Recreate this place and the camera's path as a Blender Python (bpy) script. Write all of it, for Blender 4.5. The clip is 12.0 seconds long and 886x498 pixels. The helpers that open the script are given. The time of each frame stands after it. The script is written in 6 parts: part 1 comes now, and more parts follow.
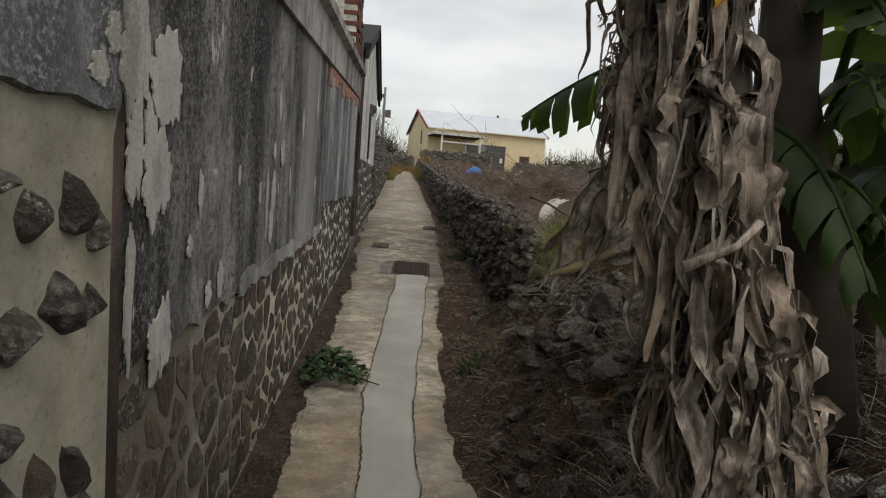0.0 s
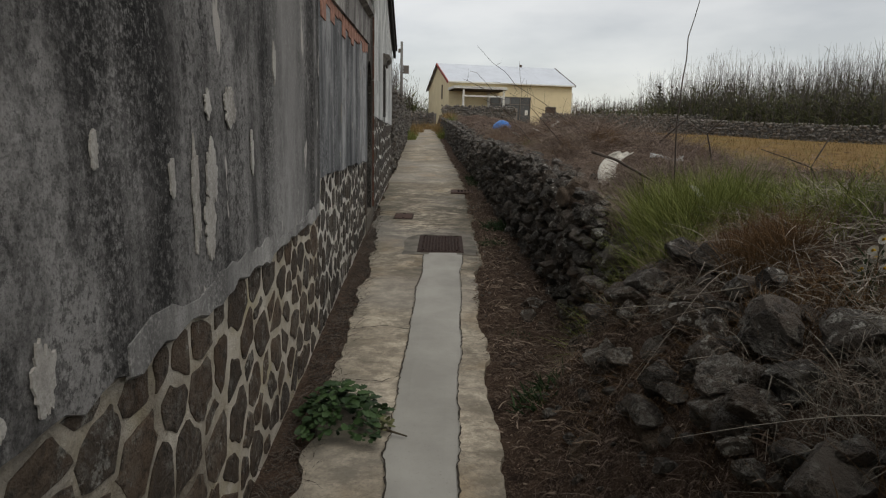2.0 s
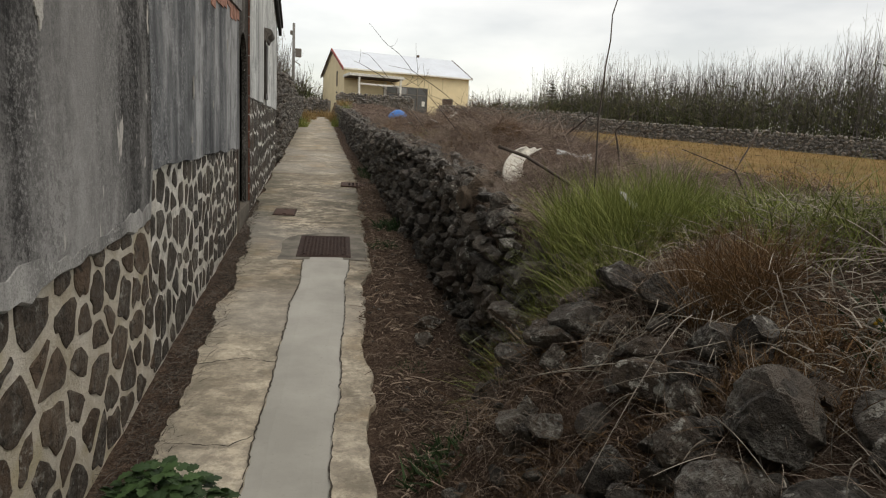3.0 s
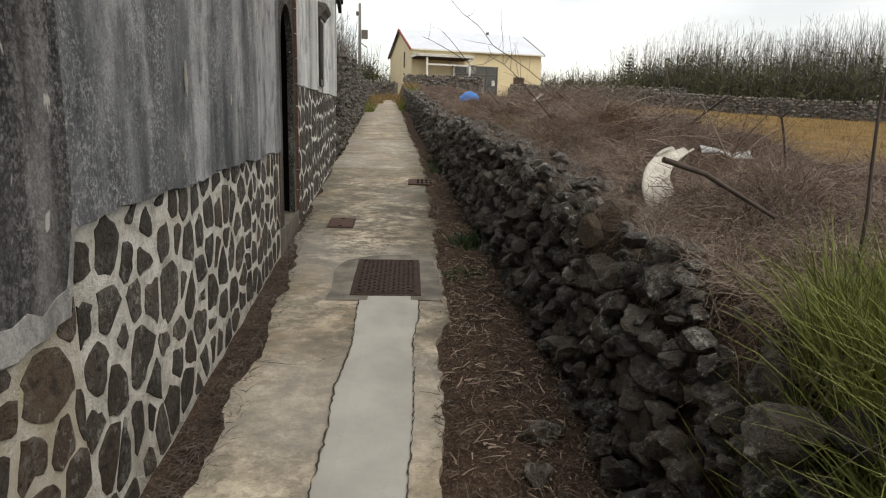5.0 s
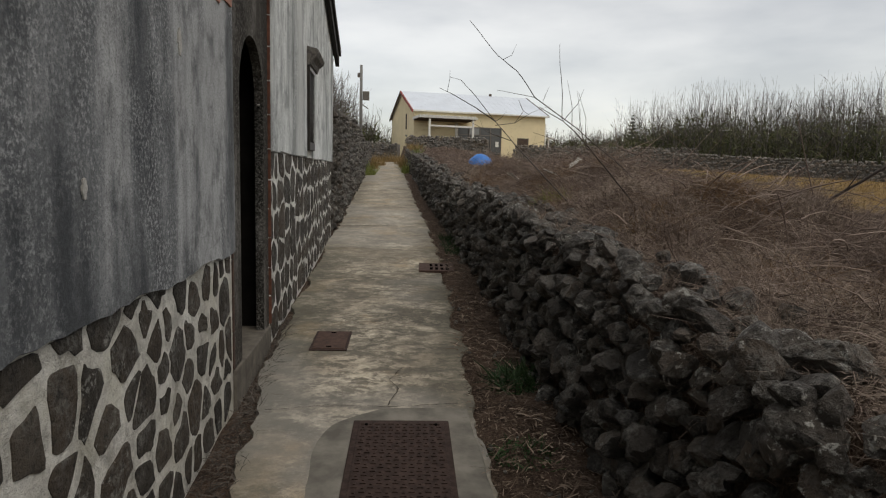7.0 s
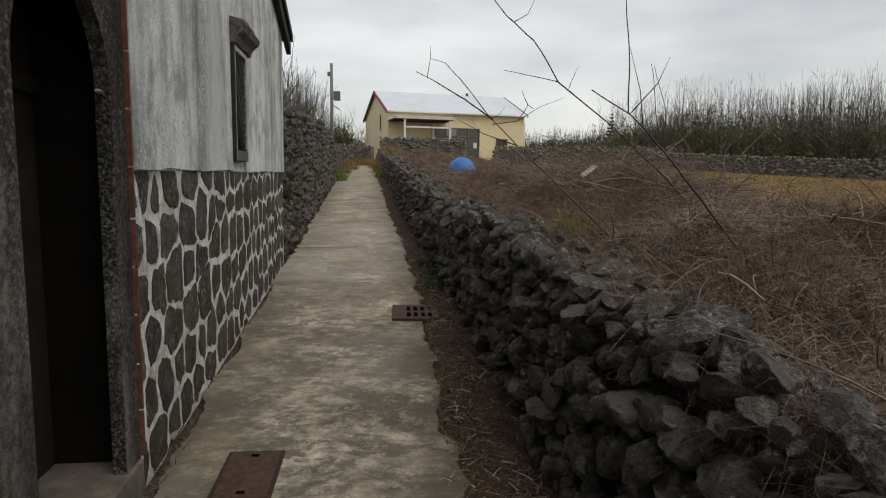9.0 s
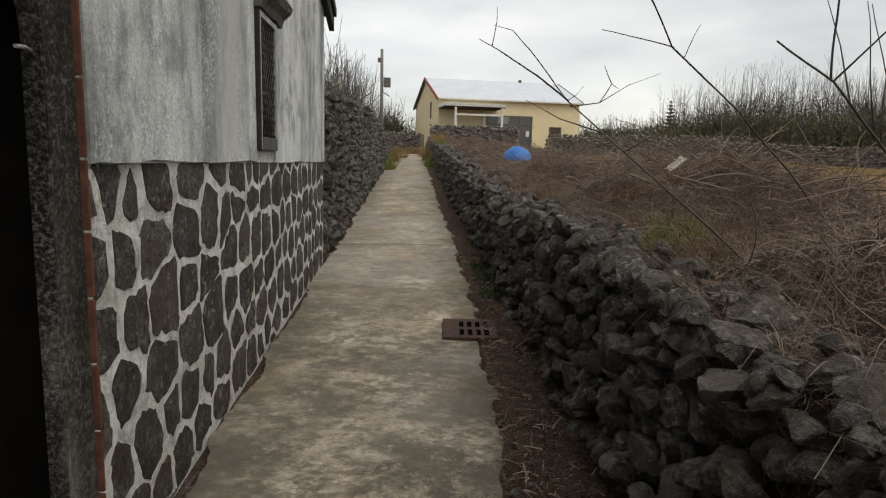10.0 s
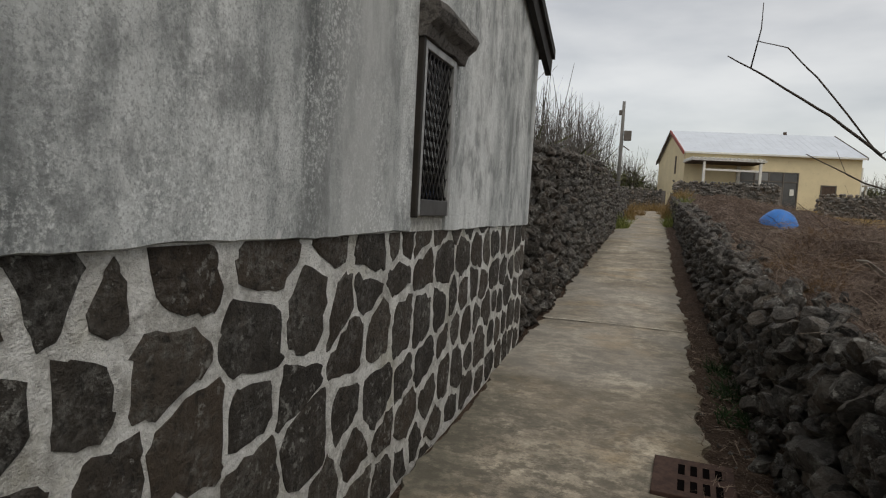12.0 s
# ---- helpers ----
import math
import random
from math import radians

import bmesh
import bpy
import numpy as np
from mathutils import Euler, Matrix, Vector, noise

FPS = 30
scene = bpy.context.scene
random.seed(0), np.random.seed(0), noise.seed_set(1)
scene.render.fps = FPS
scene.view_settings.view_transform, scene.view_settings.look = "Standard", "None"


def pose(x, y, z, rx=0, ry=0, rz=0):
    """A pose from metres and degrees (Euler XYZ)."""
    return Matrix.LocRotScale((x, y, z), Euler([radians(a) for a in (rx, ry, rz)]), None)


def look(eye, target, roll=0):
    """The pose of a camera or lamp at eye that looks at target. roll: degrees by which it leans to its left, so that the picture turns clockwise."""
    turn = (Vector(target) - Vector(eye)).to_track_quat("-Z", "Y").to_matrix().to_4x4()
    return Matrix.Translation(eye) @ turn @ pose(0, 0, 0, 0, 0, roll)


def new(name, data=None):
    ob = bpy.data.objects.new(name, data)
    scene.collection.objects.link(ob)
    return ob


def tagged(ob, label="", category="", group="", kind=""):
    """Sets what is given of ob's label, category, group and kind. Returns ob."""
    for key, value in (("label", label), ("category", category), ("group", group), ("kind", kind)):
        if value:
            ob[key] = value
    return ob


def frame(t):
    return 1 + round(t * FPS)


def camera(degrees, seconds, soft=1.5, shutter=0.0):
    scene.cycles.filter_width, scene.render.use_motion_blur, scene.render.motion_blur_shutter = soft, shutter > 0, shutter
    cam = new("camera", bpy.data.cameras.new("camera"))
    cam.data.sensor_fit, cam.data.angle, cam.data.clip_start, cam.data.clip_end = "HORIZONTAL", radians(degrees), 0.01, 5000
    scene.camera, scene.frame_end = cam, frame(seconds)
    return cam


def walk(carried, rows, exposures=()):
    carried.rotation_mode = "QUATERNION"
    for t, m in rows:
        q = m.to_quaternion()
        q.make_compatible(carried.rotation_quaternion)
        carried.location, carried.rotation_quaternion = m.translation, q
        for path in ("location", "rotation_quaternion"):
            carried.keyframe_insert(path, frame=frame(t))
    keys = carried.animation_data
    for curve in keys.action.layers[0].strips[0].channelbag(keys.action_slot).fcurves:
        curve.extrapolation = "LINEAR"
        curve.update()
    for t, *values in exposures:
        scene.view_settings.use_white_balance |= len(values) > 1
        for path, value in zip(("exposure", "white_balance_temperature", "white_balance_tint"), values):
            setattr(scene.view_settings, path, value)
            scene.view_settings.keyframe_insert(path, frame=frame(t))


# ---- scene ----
cam = camera(70.0, 12.0, soft=1.15)
PATH = [
    (0, (-0.232, 2.084, 1.743), (-0.082, 4.069, 1.545), 4.4),
    (0.5, (-0.16, 2.391, 1.74), (-0.17, 4.365, 1.421), 2.0),
    (1, (-0.1, 2.777, 1.751), (-0.157, 4.759, 1.488), 2.9),
    (1.2, (-0.125, 2.957, 1.751), (-0.189, 4.935, 1.465), 3.7),
    (1.5, (-0.157, 3.187, 1.751), (-0.174, 5.173, 1.519), 4.2),
    (2, (-0.226, 3.513, 1.754), (-0.156, 5.484, 1.42), 1.2),
    (2.5, (-0.14, 3.979, 1.746), (0.173, 5.907, 1.315), 2.8),
    (3, (-0.084, 4.368, 1.746), (0.311, 6.297, 1.396), 3.2),
    (3.5, (-0.016, 4.734, 1.763), (0.347, 6.658, 1.355), -1.8),
    (3.7, (0.014, 4.878, 1.763), (0.337, 6.822, 1.422), 0.1),
    (5.3, (-0.026, 6.308, 1.866), (0.152, 8.247, 1.411), 1.7),
    (5.5, (-0.038, 6.52, 1.859), (0.145, 8.455, 1.387), 1.6),
    (6, (-0.09, 7.027, 1.893), (0.18, 8.958, 1.448), 0.4),
    (6.5, (-0.085, 7.524, 1.956), (0.167, 9.479, 1.616), 0.7),
    (6.9, (-0.083, 7.944, 1.971), (0.131, 9.915, 1.703), 1.7),
    (7, (-0.075, 8.035, 1.966), (0.105, 10.013, 1.728), 1.5),
    (7.5, (-0.059, 8.48, 1.998), (0.117, 10.454, 1.729), -2.5),
    (7.7, (-0.05, 8.707, 2.006), (0.158, 10.677, 1.733), -0.2),
    (9.3, (0.07, 10.166, 2.106), (0.344, 12.134, 1.878), 1.4),
    (9.5, (0.07, 10.346, 2.11), (0.326, 12.315, 1.873), 3.0),
    (10, (0.074, 10.805, 2.123), (0.174, 12.784, 1.851), 1.2),
    (10.5, (0.108, 11.216, 2.147), (0.055, 13.202, 1.914), 0.0),
    (11, (0.178, 11.504, 2.179), (-0.084, 13.471, 1.924), 1.7),
    (11.5, (0.194, 11.808, 2.208), (-0.242, 13.755, 2.073), 3.6),
    (12, (0.232, 12.019, 2.239), (-0.392, 13.914, 2.102), 3.2),
]
EXPOSURES = [(0.0, -0.15, 7000, 10), (0.5, 0.1, 7000, 10), (1.0, 0.0, 7000, 10), (1.5, -0.4, 6900, 10), (2.0, -0.35, 6900, 10), (2.5, 0.1, 7200, 10), (3.7, 0.12, 7200, 10), (5.5, 0.5, 7100, 10), (6.0, 0.7, 7100, 10), (6.3, 0.75, 7050, 10), (6.5, 0.33, 7000, 10), (7.0, -0.2, 6950, 10), (7.5, -0.4, 6900, 10), (9.5, -0.15, 7000, 10), (10.5, -0.05, 7100, 10), (12.0, -0.4, 6900, 10)]
walk(cam, [(t, look(eye, target, roll)) for t, eye, target, roll in PATH], EXPOSURES)

# ---- world, sun, exposure ----
world = bpy.data.worlds.new("overcast_sky")
scene.world = world
world.use_nodes = True
wn, wl = world.node_tree.nodes, world.node_tree.links
wn.clear()
sky = wn.new("ShaderNodeTexSky")
sky.sky_type, sky.sun_disc, sky.sun_elevation, sky.sun_rotation = "NISHITA", False, radians(48), radians(150)
wco = wn.new("ShaderNodeTexCoord")
wmap = wn.new("ShaderNodeMapping")
wmap.inputs["Scale"].default_value = (1.0, 1.0, 3.2)
cloud = wn.new("ShaderNodeTexNoise")
cloud.inputs["Scale"].default_value, cloud.inputs["Detail"].default_value, cloud.inputs["Roughness"].default_value = 2.6, 5.0, 0.5
wramp = wn.new("ShaderNodeValToRGB")
wramp.color_ramp.elements[0].position, wramp.color_ramp.elements[0].color = 0.34, (0.60, 0.605, 0.615, 1)
wramp.color_ramp.elements[1].position, wramp.color_ramp.elements[1].color = 0.62, (0.95, 0.945, 0.935, 1)
skyback, cloudback, addback = wn.new("ShaderNodeBackground"), wn.new("ShaderNodeBackground"), wn.new("ShaderNodeAddShader")
skyback.inputs["Strength"].default_value, cloudback.inputs["Strength"].default_value = 0.05, 0.86
wout = wn.new("ShaderNodeOutputWorld")
wl.new(wco.outputs["Generated"], wmap.inputs["Vector"])
wl.new(wmap.outputs["Vector"], cloud.inputs["Vector"])
wl.new(cloud.outputs["Fac"], wramp.inputs["Fac"])
wl.new(wramp.outputs["Color"], cloudback.inputs["Color"])
wl.new(sky.outputs["Color"], skyback.inputs["Color"])
wl.new(skyback.outputs[0], addback.inputs[0])
wl.new(cloudback.outputs[0], addback.inputs[1])
wl.new(addback.outputs[0], wout.inputs["Surface"])
sun_data = bpy.data.lights.new("sun", "SUN")
sun_data.energy, sun_data.angle, sun_data.color = 1.4, radians(45), (1.0, 0.97, 0.92)
sun = new("sun", sun_data)
sun.matrix_world = look((5, 2, 12), (0, 8, 0))


# ---- materials ----
class Shader:
    """A node material that is built line by line."""

    def __init__(self, name, rough=0.9, coords="world", metal=0.0, spec=0.3):
        self.m = bpy.data.materials.new(name)
        self.m.use_nodes = True
        self.n, self.l = self.m.node_tree.nodes, self.m.node_tree.links
        self.b = self.n["Principled BSDF"]
        self.b.inputs["Roughness"].default_value = rough
        self.b.inputs["Metallic"].default_value = metal
        self.b.inputs["Specular IOR Level"].default_value = spec
        if coords == "world":
            self.co = self.n.new("ShaderNodeNewGeometry").outputs["Position"]
        else:
            self.co = self.n.new("ShaderNodeTexCoord").outputs["Object"]

    def put(self, socket, value):
        if hasattr(value, "links"):
            self.l.new(value, socket)
        elif isinstance(value, tuple) and len(value) == 3 and socket.type == "RGBA":
            socket.default_value = (*value, 1)
        else:
            socket.default_value = value

    def scaled(self, s, move=(0, 0, 0)):
        node = self.n.new("ShaderNodeMapping")
        node.inputs["Scale"].default_value, node.inputs["Location"].default_value = s, move
        self.l.new(self.co, node.inputs["Vector"])
        return node.outputs["Vector"]

    def noise(self, scale, detail=4, rough=0.55, vec=None, warp=0.0):
        node = self.n.new("ShaderNodeTexNoise")
        self.l.new(vec or self.co, node.inputs["Vector"])
        for key, value in (("Scale", scale), ("Detail", detail), ("Roughness", rough), ("Distortion", warp)):
            node.inputs[key].default_value = value
        return node.outputs["Fac"]

    def cells(self, scale, feature="F1", vec=None):
        node = self.n.new("ShaderNodeTexVoronoi")
        node.feature = feature
        self.l.new(vec or self.co, node.inputs["Vector"])
        node.inputs["Scale"].default_value = scale
        return node.outputs["Distance"]

    def ramp(self, fac, *stops):
        node = self.n.new("ShaderNodeValToRGB")
        self.l.new(fac, node.inputs["Fac"])
        e = node.color_ramp.elements
        while len(e) < len(stops):
            e.new(0.5)
        for item, (at, c) in zip(e, stops):
            item.position = at
            item.color = (*c, 1) if isinstance(c, tuple) else (c, c, c, 1)
        return node.outputs["Color"]

    def mix(self, fac, a, b, how="MIX"):
        node = self.n.new("ShaderNodeMix")
        node.data_type, node.blend_type = "RGBA", how
        self.put(node.inputs[0], fac)
        self.put(node.inputs[6], a)
        self.put(node.inputs[7], b)
        return node.outputs[2]

    def sums(self, how, a, b):
        node = self.n.new("ShaderNodeMath")
        node.operation = how
        self.put(node.inputs[0], a)
        self.put(node.inputs[1], b)
        return node.outputs[0]

    def chance(self):
        return self.n.new("ShaderNodeObjectInfo").outputs["Random"]

    def island(self):
        return self.n.new("ShaderNodeNewGeometry").outputs["Random Per Island"]

    def axis(self, which):
        node = self.n.new("ShaderNodeSeparateXYZ")
        self.l.new(self.co, node.inputs[0])
        return node.outputs[which]

    def done(self, colour, height=None, strength=0.5, far=0.01):
        self.put(self.b.inputs["Base Color"], colour)
        if height is not None:
            node = self.n.new("ShaderNodeBump")
            node.inputs["Strength"].default_value, node.inputs["Distance"].default_value = strength, far
            self.l.new(height, node.inputs["Height"])
            self.l.new(node.outputs[0], self.b.inputs["Normal"])
        return self.m


def plaster(name, dark, mid, pale, cut, patch, seed, grit=0.0, swath=None):
    """Weathered lime plaster: vertical rain streaks, mould, pale patches where paint is left."""
    s = Shader(name, 0.95, spec=0.15)
    streak = s.noise(1.0, 5, 0.6, s.scaled((1, 3.2, 0.28), (0, seed, 0)), 0.3)
    broad = s.noise(0.8, 3, 0.5, s.scaled((1, 1.3, 0.55), (0, seed * 2, 3)))
    mould = s.noise(64, 6, 0.72)
    spots = s.noise(9, 6, 0.72, s.scaled((1, 1, 0.6)))
    body = s.ramp(s.sums("ADD", s.sums("ADD", s.sums("MULTIPLY", streak, 0.40), s.sums("MULTIPLY", broad, 0.38)), s.sums("MULTIPLY", s.noise(2.8, 9, 0.72, s.scaled((1, 1.2, 0.7), (0, seed * 5, 7))), 0.22)), (0.435, dark), (0.5, mid), (0.565, pale))
    body = s.mix(s.ramp(spots, (0.48, 0.0), (0.75, 0.6)), body, tuple(0.5 * c for c in mid))
    body = s.mix(s.sums("MULTIPLY", s.ramp(mould, (0.48, 0.0), (0.62, 1.0)), s.ramp(s.noise(2.2, 4, 0.6, s.scaled((1, 1.5, 0.5))), (0.42, 0.1), (0.62, 0.8))), body, tuple(1.2 * c for c in pale))
    body = s.mix(s.ramp(s.noise(120, 3, 0.6), (0.35, 0.45), (0.5, 0.0)), body, tuple(0.7 * c for c in dark))
    cloudy = s.noise(3.4, 8, 0.75, s.scaled((1, 1.3, 0.8), (0, seed, 9)))
    body = s.mix(s.ramp(cloudy, (0.5, 0.0), (0.62, 0.6)), body, tuple(0.75 * c for c in dark))
    if grit:
        zone = s.ramp(s.noise(1.6, 5, 0.65, s.scaled((1, 1.4, 0.6), (0, seed, 5))), (0.40, 0.25), (0.60, 1.0))
        speck = s.noise(52, 4, 0.75)
        body = s.mix(s.sums("MULTIPLY", zone, s.ramp(speck, (0.52, 0.0), (0.60, grit))), body, tuple(0.9 * c for c in pale))
        body = s.mix(s.sums("MULTIPLY", zone, s.ramp(s.noise(33, 5, 0.75, s.scaled((1, 1, 1), (0, 3, 3))), (0.50, 0.0), (0.57, grit))), body, tuple(0.5 * c for c in dark))
    if swath:
        off = s.sums("ABSOLUTE", s.sums("SUBTRACT", s.axis(1), swath[0]), 0)
        reach = s.sums("ADD", s.sums("MULTIPLY", off, 0.5 / swath[1]), s.sums("MULTIPLY", s.noise(2.2, 8, 0.7, s.scaled((1, 1.6, 0.35))), 0.9))
        body = s.mix(s.ramp(reach, (0.50, 0.55), (0.86, 0.0)), body, swath[2])
    left = s.noise(2.6, 4, 0.62, s.scaled((1, 1.6, 0.6), (0, seed * 3, 1)), 0.4)
    body = s.mix(s.ramp(left, (cut, 0.0), (cut + 0.012, 1.0)), body, patch)
    return s.done(body, s.sums("ADD", mould, s.sums("MULTIPLY", spots, 1.6)), 0.55, 0.012)


def mortar(name, a, b, rough=0.9):
    s = Shader(name, 0.95, spec=0.15)
    col = s.mix(s.ramp(s.noise(5, 5, 0.6), (0.35, 0.0), (0.68, 1.0)), a, b)
    col = s.mix(s.ramp(s.noise(2.2, 4, 0.6, s.scaled((1, 1, 0.5))), (0.58, 0.0), (0.76, 0.4)), col, (0.17, 0.155, 0.12))
    col = s.mix(s.ramp(s.noise(9, 7, 0.72), (0.47, 0.0), (0.62, 0.62)), col, (0.25, 0.235, 0.20))
    col = s.mix(s.ramp(s.noise(1.9, 5, 0.65, s.scaled((1, 1, 0.7), (0, 4, 2))), (0.55, 0.0), (0.68, 0.4)), col, (0.42, 0.39, 0.26))
    col = s.mix(s.ramp(s.noise(45, 4, 0.7), (0.56, 0.0), (0.74, 0.6)), col, (0.10, 0.095, 0.085))
    return s.done(col, s.sums("ADD", s.noise(14, 6, 0.7), s.noise(70, 4, 0.7)), rough, 0.022)


def basalt(name, tint, coords="world", lichen=0.5, rough_scale=1.0):
    s = Shader(name, 0.78, coords, spec=0.35)
    grain, big = s.noise(42 * rough_scale, 5, 0.7), s.noise(6, 4, 0.6)
    base = s.mix(s.ramp(big, (0.35, 0.0), (0.65, 1.0)), tuple(0.55 * c for c in tint), tint)
    pick = s.island() if coords == "world" and rough_scale < 1 else s.chance()
    base = s.mix(s.ramp(pick, (0.0, 0.0), (0.55, 0.25), (1.0, 0.95)), base, (2.1 * tint[0], 2.0 * tint[1], 1.9 * tint[2]))
    base = s.mix(s.ramp(s.sums("FRACT", s.sums("MULTIPLY", pick, 7.31), 0), (0.55, 0.0), (1.0, 0.55)), base, (1.5 * tint[0], 1.15 * tint[1], 0.85 * tint[2]))
    base = s.mix(s.sums("MULTIPLY", s.ramp(s.noise(7, 4, 0.6), (0.45, 0.0), (0.62, 1.0)), s.ramp(grain, (0.42, 0.0), (0.62, lichen))), base, (0.23, 0.225, 0.205))
    base = s.mix(s.sums("MULTIPLY", s.ramp(s.noise(26, 5, 0.7), (0.60, 0.0), (0.66, 1.0)), s.ramp(s.noise(3.5, 3, 0.5), (0.42, 0.0), (0.6, lichen * 1.4))), base, (0.33, 0.33, 0.30))
    base = s.mix(s.sums("MULTIPLY", s.ramp(s.noise(24, 5, 0.7, s.scaled((1, 1, 1), (2, 7, 4))), (0.56, 0.0), (0.60, lichen)), s.ramp(s.noise(2.6, 3, 0.5, s.scaled((1, 1, 1), (5, 1, 8))), (0.54, 0.0), (0.60, 1.0))), base, (0.36, 0.355, 0.32))
    rugged = s.noise(19, 6, 0.72)
    base = s.mix(s.ramp(rugged, (0.36, 0.85), (0.48, 0.0)), base, tuple(0.3 * c for c in tint))
    base = s.mix(s.sums("MULTIPLY", s.ramp(s.noise(11, 6, 0.75), (0.54, 0.0), (0.60, 0.7)), s.ramp(grain, (0.45, 0.0), (0.55, 1.0))), base, tuple(2.1 * c for c in tint))
    return s.done(base, s.sums("ADD", s.sums("MULTIPLY", grain, 0.5), s.sums("MULTIPLY", rugged, 1.6)), 1.0, 0.035)


def plain(name, colour, rough=0.6, metal=0.0, spread=0.25, scale=14, coords="object", spec=0.3, bump=0.25):
    """Paint, metal or wood with a little dirt and unevenness."""
    s = Shader(name, rough, coords, metal, spec)
    n = s.noise(scale, 5, 0.6)
    col = s.mix(s.ramp(n, (0.35, 0.0), (0.7, 1.0)), tuple((1 - spread) * c for c in colour), tuple(min(1, (1 + 0.5 * spread) * c) for c in colour))
    col = s.mix(s.ramp(s.noise(scale * 5, 3, 0.6), (0.58, 0.0), (0.75, 0.35)), col, tuple(0.5 * c for c in colour))
    return s.done(col, n, bump, 0.004)


def leafy(name, a, b, rough=0.6, through=0.25):
    """Leaves, blades and twigs; every blade takes its own tone."""
    s = Shader(name, rough, spec=0.25)
    pick = s.island()
    col = s.mix(pick, a, b)
    col = s.mix(s.ramp(s.noise(1.4, 3), (0.4, 0.0), (0.65, 0.5)), col, tuple(0.6 * c for c in a))
    s.b.inputs["Transmission Weight"].default_value = 0.0
    s.b.inputs["Subsurface Weight"].default_value = 0.0
    return s.done(col)


M_GREY = plaster("plaster_sooty", (0.019, 0.019, 0.019), (0.078, 0.076, 0.074), (0.27, 0.265, 0.257), 0.65, (0.42, 0.40, 0.37), 3.0, 0.75, (6.95, 0.75, (0.38, 0.375, 0.365)))
M_GREY2 = plaster("plaster_grey", (0.058, 0.062, 0.067), (0.152, 0.158, 0.163), (0.36, 0.365, 0.365), 0.72, (0.46, 0.46, 0.45), 8.0)
M_PALE = plaster("plaster_whitewash", (0.175, 0.185, 0.182), (0.455, 0.472, 0.462), (0.68, 0.695, 0.68), 0.70, (0.58, 0.58, 0.57), 12.0, 0.0, (14.4, 0.5, (0.68, 0.69, 0.67)))
M_MORTAR = mortar("lime_mortar", (0.52, 0.495, 0.44), (0.76, 0.74, 0.68))
M_MORTAR_CREAM = mortar("lime_mortar_cream", (0.22, 0.205, 0.155), (0.38, 0.355, 0.285), 0.3)


def mortar_darkening():
    """Lime mortar, darker brown towards its near end."""
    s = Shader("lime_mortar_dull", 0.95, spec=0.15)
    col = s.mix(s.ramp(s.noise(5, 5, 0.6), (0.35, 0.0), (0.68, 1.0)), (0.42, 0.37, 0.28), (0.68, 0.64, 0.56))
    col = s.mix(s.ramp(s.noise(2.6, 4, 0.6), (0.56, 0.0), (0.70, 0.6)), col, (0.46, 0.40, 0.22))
    fade = s.sums("ADD", s.sums("MULTIPLY", s.axis(1), 0.08), s.sums("MULTIPLY", s.noise(2.4, 6, 0.7), 0.375))
    col = s.mix(s.ramp(fade, (0.54, 0.85), (0.66, 0.12)), col, (0.10, 0.085, 0.068))
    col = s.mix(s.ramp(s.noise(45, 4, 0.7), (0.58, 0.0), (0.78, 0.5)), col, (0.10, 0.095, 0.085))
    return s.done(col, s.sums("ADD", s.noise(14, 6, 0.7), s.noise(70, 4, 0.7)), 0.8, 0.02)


M_MORTAR_DULL = mortar_darkening()
M_MORTAR_GREY = mortar("lime_mortar_grey", (0.60, 0.59, 0.55), (0.84, 0.83, 0.79))
M_STONE = basalt("basalt_dressed", (0.044, 0.037, 0.029), lichen=0.6)
M_STONE_BROWN = basalt("basalt_brown", (0.066, 0.050, 0.036), lichen=0.6)
M_ROCK = basalt("basalt_field_rock", (0.056, 0.049, 0.042), "world", 1.0, 1.0)
M_ROCKS = basalt("basalt_rubble_far", (0.066, 0.061, 0.055), lichen=0.9, rough_scale=0.9)
M_FAR_ROCKS = basalt("grey_field_stones", (0.13, 0.123, 0.113), lichen=0.7, rough_scale=0.9)


